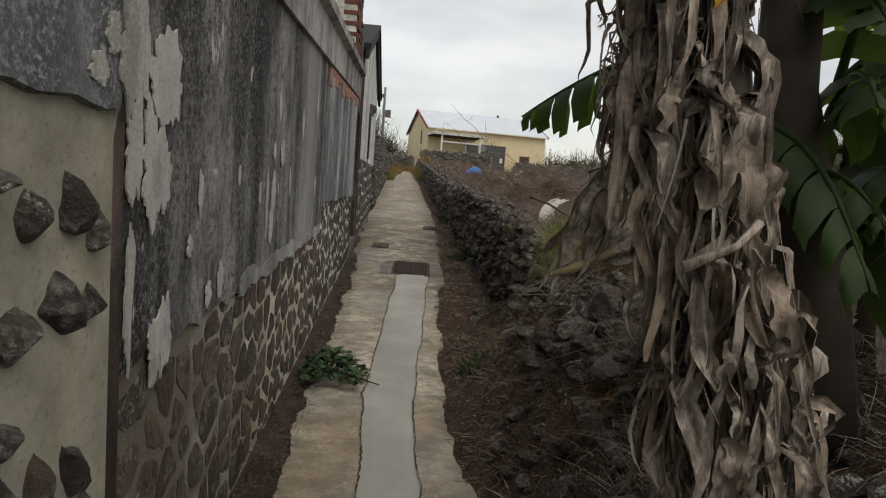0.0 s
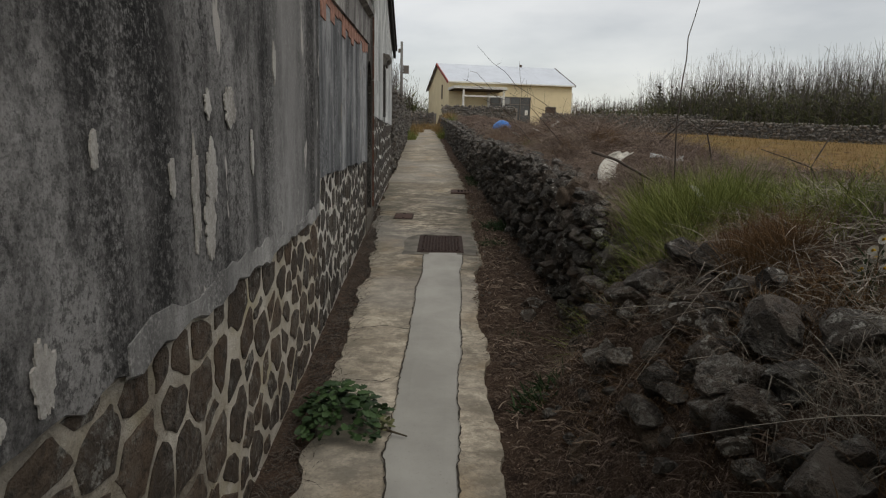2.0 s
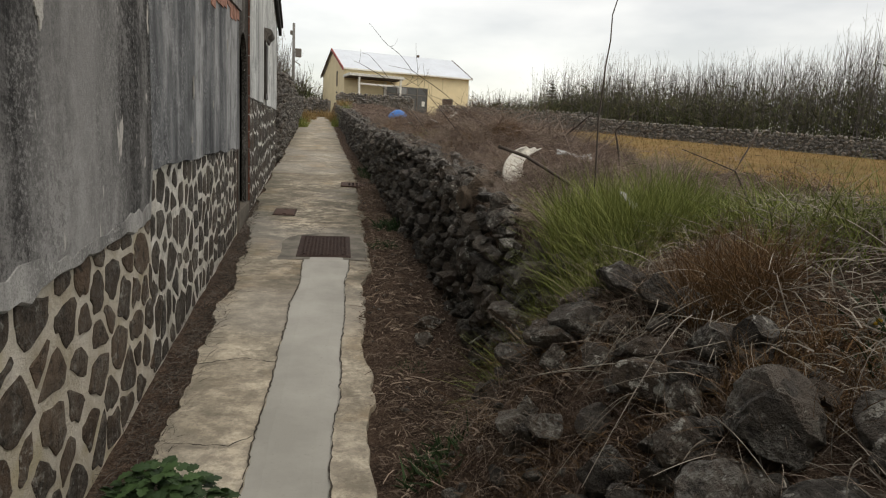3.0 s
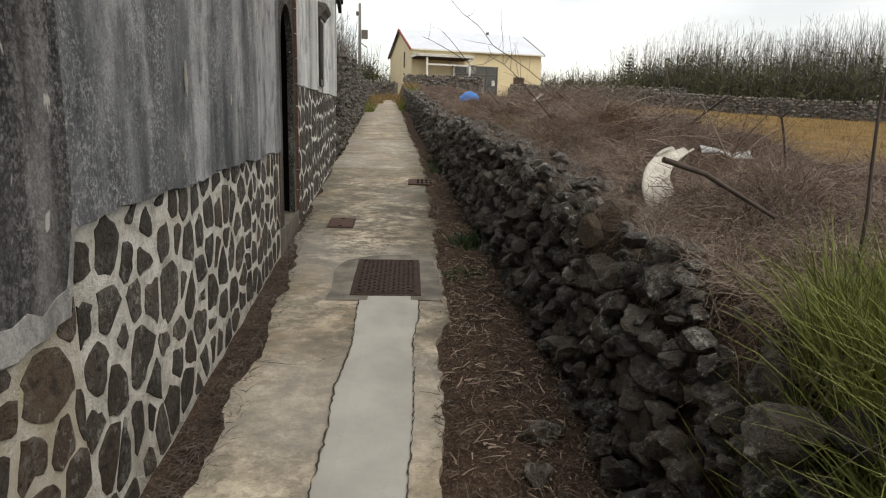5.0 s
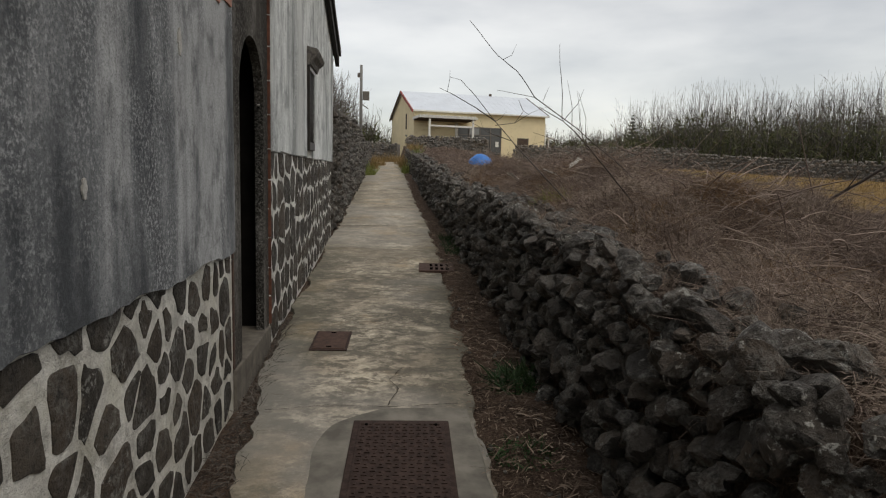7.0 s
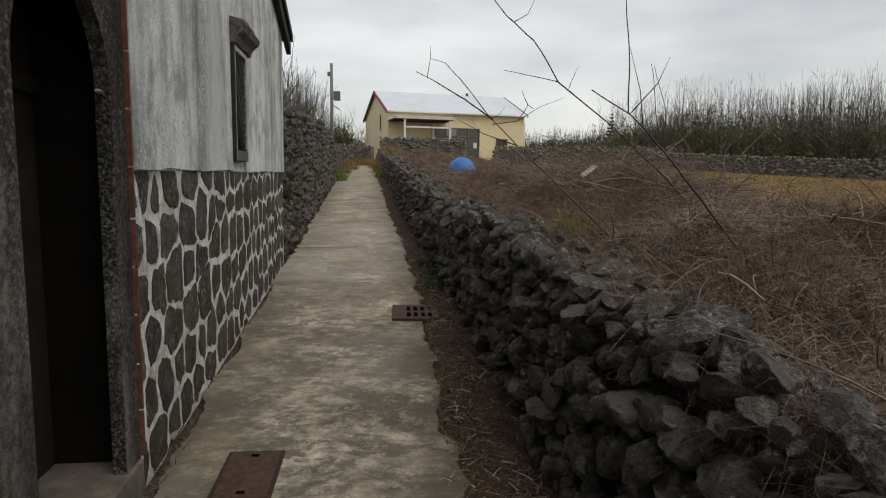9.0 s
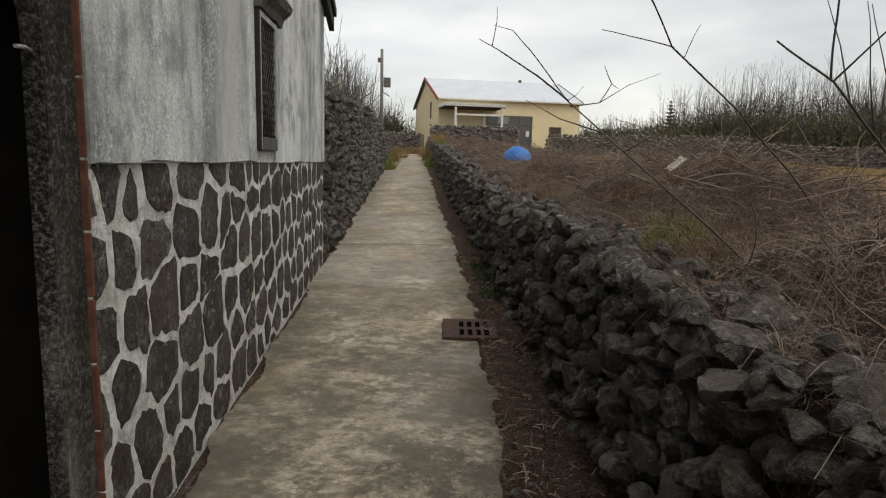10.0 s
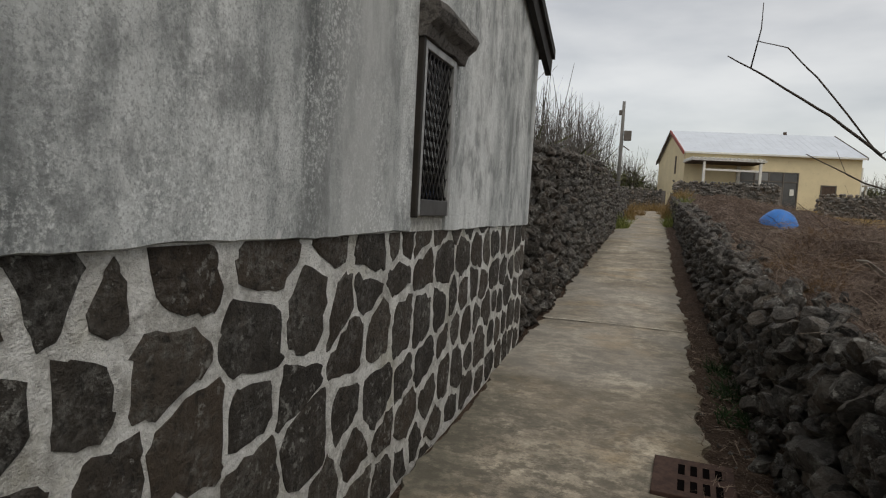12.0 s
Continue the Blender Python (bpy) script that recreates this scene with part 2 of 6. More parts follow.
def concrete_old():
    s = Shader("old_concrete", 0.92, spec=0.2)
    warm = s.mix(s.ramp(s.noise(1.5, 4, 0.6), (0.35, 0.0), (0.66, 1.0)), (0.34, 0.29, 0.22), (0.60, 0.535, 0.425))
    along = s.axis(1)
    zone = s.ramp(s.sums("ADD", s.sums("MULTIPLY", s.sums("ABSOLUTE", s.sums("SUBTRACT", along, 13.5), 0), 0.11), s.sums("MULTIPLY", s.noise(0.7, 3), 0.9)), (0.6, 1.0), (1.25, 0.5))
    blot = s.ramp(s.noise(1.5, 10, 0.68, s.scaled((1.0, 1.4, 1.0)), 0.25), (0.40, 0.0), (0.57, 1.0))
    mottle = s.ramp(s.noise(11, 8, 0.75), (0.38, 0.30), (0.50, 1.0))
    stain = s.mix(s.sums("MULTIPLY", s.sums("MULTIPLY", blot, zone), mottle), warm, (0.09, 0.083, 0.068))
    stain = s.mix(s.sums("MULTIPLY", zone, s.ramp(s.noise(6.5, 10, 0.74, s.scaled((1.0, 1.3, 1.0))), (0.46, 0.0), (0.56, 0.9))), stain, (0.105, 0.095, 0.076))
    stain = s.mix(s.ramp(s.noise(16, 7, 0.75), (0.40, 0.45), (0.52, 0.0)), stain, (0.20, 0.18, 0.145))
    stain = s.mix(s.ramp(s.noise(1.15, 5, 0.62, s.scaled((1, 1, 1), (3, 1, 0))), (0.54, 0.0), (0.68, 0.5)), stain, (0.40, 0.285, 0.155))
    stain = s.mix(s.ramp(s.noise(3.2, 9, 0.72, s.scaled((1.0, 2.2, 1.0), (0, 5, 0))), (0.555, 0.0), (0.64, 0.65)), stain, (0.15, 0.132, 0.105))
    moss = s.sums("ADD", s.sums("MULTIPLY", s.sums("ABSOLUTE", s.sums("ADD", s.axis(0), 0.12), 0), 0.75), s.sums("MULTIPLY", s.noise(4.5, 9, 0.72, s.scaled((1, 1.5, 1), (0, 8, 0))), 0.7))
    stain = s.mix(s.sums("MULTIPLY", zone, s.ramp(moss, (0.62, 0.0), (0.86, 0.7))), stain, (0.095, 0.09, 0.068))
    fine = s.noise(60, 4, 0.7)
    col = s.mix(s.ramp(fine, (0.5, 0.0), (0.72, 0.5)), stain, (0.11, 0.10, 0.085))
    col = s.mix(s.ramp(s.noise(0.55, 3), (0.5, 0.0), (0.62, 0.35)), col, (0.30, 0.29, 0.27))
    return s.done(col, s.sums("ADD", fine, s.noise(9, 4)), 0.4, 0.008)


M_CONCRETE = concrete_old()


def concrete_new():
    s = Shader("repair_concrete", 0.85, spec=0.25)
    col = s.mix(s.ramp(s.noise(2.0, 5, 0.6), (0.35, 0.0), (0.68, 1.0)), (0.285, 0.28, 0.255), (0.375, 0.37, 0.34))
    col = s.mix(s.ramp(s.noise(70, 3, 0.6), (0.6, 0.0), (0.8, 0.4)), col, (0.16, 0.15, 0.13))
    return s.done(col, s.noise(25, 4), 0.25, 0.004)


M_REPAIR = concrete_new()
M_PATCH = plain("cement_patch", (0.175, 0.162, 0.138), 0.9, 0, 0.45, 5, "world")


def soil():
    s = Shader("soil_and_litter", 0.97, spec=0.1)
    n1, n2 = s.noise(7, 5, 0.65), s.noise(60, 4, 0.7)
    col = s.mix(s.ramp(n1, (0.35, 0.0), (0.66, 1.0)), (0.050, 0.034, 0.026), (0.125, 0.085, 0.062))
    col = s.mix(s.ramp(n2, (0.5, 0.0), (0.62, 0.8)), col, (0.20, 0.15, 0.115))
    col = s.mix(s.ramp(s.noise(150, 3, 0.7), (0.35, 0.6), (0.48, 0.0)), col, (0.025, 0.018, 0.014))
    # beyond the heaps the ground is dry grass
    dry = s.mix(s.ramp(s.noise(0.9, 4), (0.35, 0.0), (0.65, 1.0)), (0.20, 0.125, 0.05), (0.30, 0.20, 0.085))
    dry = s.mix(s.ramp(s.noise(0.2, 4), (0.5, 0.0), (0.66, 0.7)), dry, (0.17, 0.15, 0.055))
    grass = s.mix(s.ramp(s.noise(40, 3, 0.7), (0.4, 0.35), (0.6, 0.0)), dry, (0.10, 0.065, 0.03))
    side = s.sums("ADD", s.axis(0), s.sums("MULTIPLY", s.noise(0.5, 3), 3.0))
    far = s.ramp(s.sums("MULTIPLY", side, 0.1), (0.66, 0.0), (0.74, 1.0))
    return s.done(s.mix(far, col, grass), s.sums("ADD", n1, n2), 1.0, 0.05)


M_SOIL = soil()


# ---- builders ----
def part(name, bm, material, parent, label=""):
    """One bmesh as one mesh object, under a thing or a part where a parent is given."""
    me = bpy.data.meshes.new(name)
    bm.to_mesh(me)
    bm.free()
    me.materials.append(material)
    ob = new(name, me)
    if parent is not None:
        ob.parent = parent
    return tagged(ob, label) if label else ob


def sheet(name, verts, faces, material, parent=None, label="", smooth=False):
    me = bpy.data.meshes.new(name)
    me.from_pydata([tuple(v) for v in verts], [], [tuple(f) for f in faces])
    me.materials.append(material)
    if smooth:
        me.polygons.foreach_set("use_smooth", [True] * len(me.polygons))
    ob = new(name, me)
    if parent is not None:
        ob.parent = parent
    return tagged(ob, label) if label else ob


def thing(name, at, label, category, group="", kind="", rz=0.0):
    ob = new(name)
    ob.empty_display_size = 0.1
    ob.matrix_basis = pose(*at, 0, 0, rz)
    return tagged(ob, label, category, group, kind)


def box(x0, x1, y0, y1, z0, z1, bevel=0.0, bm=None):
    bm = bm or bmesh.new()
    made = bmesh.ops.create_cube(bm, size=1.0)["verts"]
    for v in made:
        v.co = ((x0 + x1) / 2 + v.co.x * (x1 - x0), (y0 + y1) / 2 + v.co.y * (y1 - y0), (z0 + z1) / 2 + v.co.z * (z1 - z0))
    if bevel:
        edges = list({e for v in made for e in v.link_edges})
        bmesh.ops.bevel(bm, geom=edges, offset=bevel, segments=2, affect="EDGES", profile=0.6)
    return bm


def rod(points, radii, sides=6, bm=None):
    """A tapered round bar along points."""
    bm = bm or bmesh.new()
    pts = [Vector(p) for p in points]
    rings = []
    for i, p in enumerate(pts):
        way = (pts[min(i + 1, len(pts) - 1)] - pts[max(i - 1, 0)]).normalized()
        a = way.cross(Vector((0, 0, 1)) if abs(way.z) < 0.9 else Vector((1, 0, 0))).normalized()
        b = way.cross(a)
        r = radii[i] if isinstance(radii, (list, tuple)) else radii
        rings.append([bm.verts.new(p + r * (math.cos(t) * a + math.sin(t) * b)) for t in (2 * math.pi * k / sides for k in range(sides))])
    for lo, hi in zip(rings, rings[1:]):
        for k in range(sides):
            f = bm.faces.new((lo[k], lo[(k + 1) % sides], hi[(k + 1) % sides], hi[k]))
            f.smooth = True
    bm.faces.new(rings[0][::-1])
    bm.faces.new(rings[-1])
    return bm


def step(a, b, v):
    t = min(1.0, max(0.0, (v - a) / (b - a)))
    return t * t * (3 - 2 * t)


def wob(x, y, z=0.0, s=1.0):
    return noise.noise(Vector((x * s, y * s, z * s)))


def lane(y):
    """Height of the lane: it climbs, then levels out by the house."""
    return -0.065 + 0.0556 * y if y < 52 else 2.826 + 0.0556 * 8 * math.tanh((y - 52) / 8)


SLOPE_X, SLOPE_Z = (0.30, 0.50, 0.78, 1.05, 1.35, 2.0), (0.0, 0.15, 0.60, 0.86, 0.99, 1.06)

MOUNDS = ((2.9, 15.6, 0.7, 0.32), (2.2, 12.4, 0.55, 0.2), (3.2, 18.3, 0.8, 0.3), (2.0, 14.0, 0.4, -0.22), (2.5, 10.3, 0.6, -0.08), (3.3, 12.9, 0.6, 0.22), (1.85, 15.3, 0.4, -0.22), (2.3, 16.4, 0.6, 0.08), (1.9, 6.3, 0.6, 0.05))


def heap(x, y):
    """How far the ground stands above the lane: a slope of rubble, then the bank behind the field wall."""
    if x < 0.3:
        return 0.0
    end = step(6.6, 7.4, y)
    walled = step(1.02, 1.2, x) * 0.88 + 0.12 * step(1.2, 1.9, x)
    up = float(np.interp(x, SLOPE_X, SLOPE_Z)) * (1 - end) + walled * end
    up *= 1 - 0.14 * step(15, 24, y)
    bumpy = (0.19 * wob(x, y, 1.0, 0.9) + 0.18 * wob(x, y, 5.0, 2.3)) * step(1.2, 1.8, x)
    for mx, my, mr, mh in MOUNDS:
        d2 = ((x - mx) ** 2 + (y - my) ** 2) / (mr * mr)
        if d2 < 6:
            bumpy += mh * math.exp(-d2)
    down = step(3.5, 7.5, x)
    return (up + bumpy) * (1 - down) + down * (0.12 + 0.05 * wob(x, y, 2.0, 0.3))


def earth(x, y):
    return lane(y) + heap(x, y)


LEFT = [(-6, -0.78), (5.5, -0.76), (8.7, -0.74), (10.5, -0.76), (12.0, -0.86), (13.5, -0.91), (60, -0.92)]
RIGHT = [(-6, 0.22), (5.0, 0.22), (6.3, 0.18), (8.7, 0.24), (10.5, 0.43), (13.0, 0.50), (16, 0.62), (19, 0.68), (23, 0.62), (60, 0.66)]


def along(table, y):
    return float(np.interp(y, [a for a, _ in table], [b for _, b in table]))


# ---- ground and lane ----
xs = np.r_[np.linspace(-500, -20, 9), np.linspace(-14, -1.6, 6), np.arange(-1.3, 5.0, 0.11), np.arange(5.0, 12, 0.5), np.linspace(13, 40, 14), np.linspace(60, 600, 8)]
ys = np.r_[np.linspace(-300, -10, 7), np.arange(-6, 22, 0.13), np.arange(22, 62, 0.5), np.linspace(65, 120, 10), np.linspace(160, 900, 8)]
gv, gf = [], []
for y in ys:
    for x in xs:
        low = 0.035 if -1.2 < x < along(RIGHT, y) + 0.08 else 0.0
        edge = 0.035 * wob(x, y, 0, 4) if x > 0.3 or x < -0.75 else 0.0
        gv.append((x, y, earth(x, y) - low + edge * 0.6))
w = len(xs)
for j in range(len(ys) - 1):
    for i in range(w - 1):
        gf.append((j * w + i, j * w + i + 1, (j + 1) * w + i + 1, (j + 1) * w + i))
ground = sheet("ground", gv, gf, M_SOIL, smooth=True)
tagged(ground, "brown soil with dry litter, running out into a straw-coloured field", "ground", kind="structure")


def slab(name, left, right, y0, y1, lift, thick, material, ragged, cut=0.12):
    """A strip of concrete along the lane with ragged edges."""
    rows = max(2, int((y1 - y0) / cut))
    vs, fs = [], []
    for j in range(rows + 1):
        y = y0 + (y1 - y0) * j / rows
        a = left(y) + ragged * (wob(0, y, 3, 1.6) + 0.6 * wob(0, y, 9, 5) + 0.22 * wob(0, y, 4, 13))
        b = right(y) + ragged * (wob(5, y, 3, 1.6) + 0.6 * wob(5, y, 9, 5) + 0.22 * wob(5, y, 4, 13))
        z = lane(y) + lift
        for k in range(6):
            x = a + (b - a) * k / 5
            vs.append((x, y, z + 0.006 * wob(x, y, 0, 1.5) - (0.006 if k in (0, 5) else 0)))
        vs += [(a - 0.012, y, z - thick), (b + 0.012, y, z - thick)]
    for j in range(rows):
        p, q = 8 * j, 8 * (j + 1)
        for k in range(5):
            fs.append((p + k, p + k + 1, q + k + 1, q + k))
        fs += [(p + 6, p, q, q + 6), (p + 5, p + 7, q + 7, q + 5)]
    return sheet(name, vs, fs, material)


tagged(slab("path", lambda y: along(LEFT, y), lambda y: along(RIGHT, y), -6, 47, 0.0, 0.09, M_CONCRETE, 0.085, 0.035), "narrow stained concrete path with ragged edges", "path", kind="structure")
STRIP = [(-6, -0.36), (5.5, -0.35), (6.3, -0.38), (8.8, -0.26), (10.5, -0.18)]
STRIP_R = [(-6, -0.04), (5.5, -0.04), (6.3, -0.03), (8.8, 0.12), (10.5, 0.23)]
tagged(slab("path_repair", lambda y: along(STRIP, y), lambda y: along(STRIP_R, y), -6, 10.50, 0.008, 0.02, M_REPAIR, 0.034, 0.04), "smoother grey strip of newer concrete in the path", "path", kind="structure")

# ---- walls on the house side ----
FACE = -0.93


def clip(poly, px, py, nx, ny):
    """The part of a polygon on the near side of a line through (px, py)."""
    out = []
    for (ax, ay), (bx, by) in zip(poly, poly[1:] + poly[:1]):
        da, db = (ax - px) * nx + (ay - py) * ny, (bx - px) * nx + (by - py) * ny
        if da <= 0:
            out.append((ax, ay))
        if (da < 0 < db) or (db < 0 < da):
            t = da / (da - db)
            out.append((ax + t * (bx - ax), ay + t * (by - ay)))
    return out


def stones(parent, y0, y1, low, high, size, gap, face, seed, material=None, proud=0.016, squash=0.8, warp=1.0, skip=0.0, sink=0.0, cuts=(0.15,)):
    """Roughly cut basalt blocks, angular and uneven, each its own piece in the mortar."""
    rng = random.Random(seed)
    tall = max(high(y) - low(y) for y in (y0, (y0 + y1) / 2, y1))
    rows = max(2, round(tall / (size * squash)))
    course = tall / rows
    seeds = []
    for r in range(-1, rows + 1):
        y = y0 - size * rng.uniform(0.3, 0.9)
        while y < y1 + size:
            w = size * rng.choice((0.55, 0.75, 0.9, 1.05, 1.25, 1.5))
            u, y = y + w / 2, y + w
            v = low(u) + (r + 0.5 + 0.24 * warp * rng.uniform(-1, 1)) * course
            seeds.append((u, v, 0.14 * size * w * rng.uniform(-0.6, 1.0)))
    for u, v, weight in seeds:
        if rng.random() < skip:
            continue
        poly = [(u - size, v - size), (u + size, v - size), (u + size, v + size), (u - size, v + size)]
        mine = gap * rng.uniform(0.25, 0.95)
        for p, q, other in seeds:
            dx, dy = p - u, q - v
            d2 = dx * dx + dy * dy
            if d2 < 1e-9 or d2 > 6 * size * size:
                continue
            d = math.sqrt(d2)
            reach = (d2 + weight - other) / (2 * d) - mine * (1 + 0.8 * wob(u * 3 + p, v * 3 + q, seed))
            poly = clip(poly, u + dx / d * reach, v + dy / d * reach, dx / d, dy / d)
            if len(poly) < 3:
                break
        if len(poly) < 3:
            continue
        # dull the corners and roughen the outline
        for cut in cuts:
            poly = [(a[0] + t * (b[0] - a[0]), a[1] + t * (b[1] - a[1])) for a, b in zip(poly, poly[1:] + poly[:1]) for t in (cut, 1 - cut)]
        poly = [(a[0] + t * (b[0] - a[0]), a[1] + t * (b[1] - a[1])) for a, b in zip(poly, poly[1:] + poly[:1]) for t in ((0.0, 0.5) if math.dist(a, b) > 0.3 * size else (0.0,))]
        keep = [poly[0]]
        for p in poly[1:]:
            if math.dist(p, keep[-1]) > 0.045 * size and math.dist(p, keep[0]) > 0.035 * size:
                keep.append(p)
        if len(keep) < 4:
            continue
        poly = keep
        rough = []
        for p, q in poly:
            p, q = p + 0.09 * size * wob(p * 17, q * 17, seed) + 0.03 * size * rng.uniform(-1, 1), q + 0.10 * size * wob(p * 17 + 9, q * 17, seed) + 0.03 * size * rng.uniform(-1, 1)
            p = min(max(p, y0 + 0.008), y1 - 0.008)
            rough.append((p, min(max(q, low(p)), high(p) - 0.004)))
        poly, n = rough, len(rough)
        wide, high_ = max(p for p, _ in poly) - min(p for p, _ in poly), max(q for _, q in poly) - min(q for _, q in poly)
        if wide < 0.045 or high_ < 0.04:
            continue
        cu, cv = sum(p for p, _ in poly) / n, sum(q for _, q in poly) / n
        out = max(0.0055, proud * rng.uniform(0.5, 1.8)) - sink
        tilt, nod = rng.uniform(-0.012, 0.012), rng.uniform(-0.012, 0.012)
        vs = []
        for depth, shrink in ((-0.02, 1.0), (out * 0.6, 0.985), (out, 0.88), (out * rng.uniform(0.8, 1.5), 0.45)):
            vs += [(depth + (tilt * (p - cu) + nod * (q - cv)) * (depth > 0) + (0.003 * wob(p * 30, q * 30, depth * 99) if shrink < 0.95 else 0), (p - cu) * shrink, (q - cv) * shrink) for p, q in poly]
        fs = [(m * n + k, m * n + (k + 1) % n, (m + 1) * n + (k + 1) % n, (m + 1) * n + k) for m in range(3) for k in range(n)]
        fs.append(tuple(range(3 * n, 4 * n)))
        ob = sheet("stone", vs, fs, material or M_STONE, parent)
        ob.location = (face, cu, cv)


def plaster_skin(name, y0, y1, low, high, face, thick, material, parent, seed, ragged=0.035, cut=0.07):
    """A coat of plaster with a broken lower edge."""
    cols = max(2, int((y1 - y0) / cut))
    vs, fs = [], []
    for i in range(cols + 1):
        y = y0 + (y1 - y0) * i / cols
        a = low(y) + ragged * (wob(seed, y, 0, 2.2) + 0.8 * wob(seed, y, 4, 8))
        b = max(high(y), a + 0.004)
        for k in range(6):
            z = a + (b - a) * (k / 5) ** 1.4
            vs.append((face + 0.006 * wob(y, z, seed, 1.3), y, z))
        vs += [(face - thick, y, a - 0.01), (face - thick, y, b)]
    for i in range(cols):
        p, q = 8 * i, 8 * (i + 1)
        for k in range(5):
            fs.append((p + k, q + k, q + k + 1, p + k + 1))
        fs += [(p + 6, q + 6, q, p), (p + 5, q + 5, q + 7, p + 7)]
    fs += [(0, 1, 2, 3, 4, 5, 7, 6), tuple(8 * cols + k for k in (6, 7, 5, 4, 3, 2, 1, 0))]
    return sheet(name, vs, fs, material, parent)


def wall_body(name, y0, y1, x0, x1, z0, z1, material, label):
    ob = part(name, box(x0, x1, y0, y1, z0, z1), material, None)
    return tagged(ob, label, "wall", kind="structure")


def base(y):
    return lane(y) - 0.02


# nearest stretch of wall: cream mortar with field stones, sooty plaster over it
wall_a = wall_body("wall_near", -6, 3.66, -1.35, FACE + 0.012, -0.6, 4.0, M_MORTAR_CREAM, "old wall of dark stones in cream mortar under grey plaster")
# sooty wall of the first building
wall_b = wall_body("wall_first_building", 3.665, 11.70, -1.35, FACE - 0.02, -0.4, 3.3, M_MORTAR, "sooty plastered wall over basalt masonry in pale mortar")
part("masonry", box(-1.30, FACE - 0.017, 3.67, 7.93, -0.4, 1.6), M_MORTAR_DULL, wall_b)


def line_b(y):
    return 1.19 + 0.02 * (y - 5) if y < 7.9 else 1.50


plaster_skin("plaster", 3.665, 7.93, line_b, lambda y: 3.25, FACE, 0.03, M_GREY, wall_b, 1, 0.05)
plaster_skin("plaster", 7.935, 11.69, line_b, lambda y: 3.25, FACE + 0.004, 0.03, M_GREY2, wall_b, 2, 0.03)
plaster_skin("plaster", -6, 3.655, lambda y: 1.86, lambda y: 3.95, FACE + 0.03, 0.03, M_GREY2, wall_a, 4, 0.02)


def band_z(y):
    return 2.66 + 0.048 * (y - 6)


bm = bmesh.new()
ring = [(-0.02, 0.0), (0.03, 0.0), (0.03, 0.30), (0.09, 0.33), (0.09, 0.41), (-0.02, 0.43)]
ends = [[bm.verts.new((FACE + dx, y, band_z(y) + dz)) for dx, dz in ring] for y in (4.2, 11.72)]
for k in range(len(ring)):
    bm.faces.new((ends[0][k], ends[0][(k + 1) % 6], ends[1][(k + 1) % 6], ends[1][k]))
bm.faces.new(ends[0][::-1]), bm.faces.new(ends[1])
M_BAND = plaster("plaster_band", (0.10, 0.095, 0.09), (0.26, 0.25, 0.24), (0.40, 0.39, 0.37), 0.64, (0.47, 0.44, 0.40), 21.0)
part("cornice", bm, M_BAND, wall_b, "grey concrete cornice band")

# second building: gable wall in whitewashed plaster over masonry
G0, G1, RIDGE = 12.82, 18.15, 15.4
wall_c = new("wall_second_building")
tagged(wall_c, "gable wall, whitewash gone grey over black stones in white mortar", "wall", kind="structure")


def verge(y):
    return 3.80 + 0.33 * (2.95 - abs(y - RIDGE))


bm = bmesh.new()
outline = [(G0, 0.3), (G1, 0.3), (G1, verge(G1)), (RIDGE, verge(RIDGE)), (G0, verge(G0))]
fr = [bm.verts.new((FACE - 0.02, y, z)) for y, z in outline]
bk = [bm.verts.new((-1.35, y, z)) for y, z in outline]
bm.faces.new(fr), bm.faces.new(bk[::-1])
for k in range(5):
    bm.faces.new((fr[k], bk[k], bk[(k + 1) % 5], fr[(k + 1) % 5]))
part("masonry", bm, M_MORTAR_GREY, wall_c)
LINE_C = lambda y: 2.10
plaster_skin("plaster", G0 + 0.03, 15.0, LINE_C, verge, FACE, 0.03, M_PALE, wall_c, 6, 0.014)
plaster_skin("plaster", 15.56, G1 + 0.004, LINE_C, verge, FACE, 0.03, M_PALE, wall_c, 6, 0.014)
plaster_skin("plaster", 15.0, 15.56, lambda y: 3.08, verge, FACE, 0.03, M_PALE, wall_c, 6, 0.0)
stones(wall_c, G0 + 0.03, G1, base, LINE_C, 0.285, 0.036, FACE - 0.02, 5, squash=0.8, warp=0.8, proud=0.004, cuts=(0.17, 0.18))
stones(wall_b, 3.69, 7.93, base, line_b, 0.205, 0.034, FACE - 0.017, 6, M_STONE_BROWN, proud=0.005, squash=0.85, warp=1.7)
stones(wall_b, 7.93, 11.66, base, line_b, 0.19, 0.040, FACE - 0.02, 7, proud=0.004, squash=0.95, warp=1.7)

# ---- dry stone ----
def rock_mesh(seed, fine=3):
    bm = bmesh.new()
    bmesh.ops.create_icosphere(bm, subdivisions=fine, radius=0.5)
    rng = random.Random(seed)
    cuts = [(Vector((rng.uniform(-1, 1), rng.uniform(-1, 1), rng.uniform(-1, 1))).normalized(), rng.uniform(0.24, 0.42)) for _ in range(13)]
    for v in bm.verts:
        for way, far in cuts:
            over = v.co.dot(way) - far
            if over > 0:
                v.co -= way * over * 0.99
        n = v.co.normalized()
        v.co += n * (0.05 * wob(v.co.x + seed, v.co.y, v.co.z, 2.6) - 0.05 * abs(wob(v.co.x, v.co.y + seed, v.co.z, 6.0)) + 0.035 * wob(v.co.x, v.co.y + seed, v.co.z, 15.0))
    for f in bm.faces:
        f.smooth = True
    me = bpy.data.meshes.new("rock")
    bm.to_mesh(me)
    bm.free()
    me.set_sharp_from_angle(angle=radians(24))
    me.materials.append(M_ROCK)
    return me


ROCKS = [rock_mesh(s) for s in range(12)]
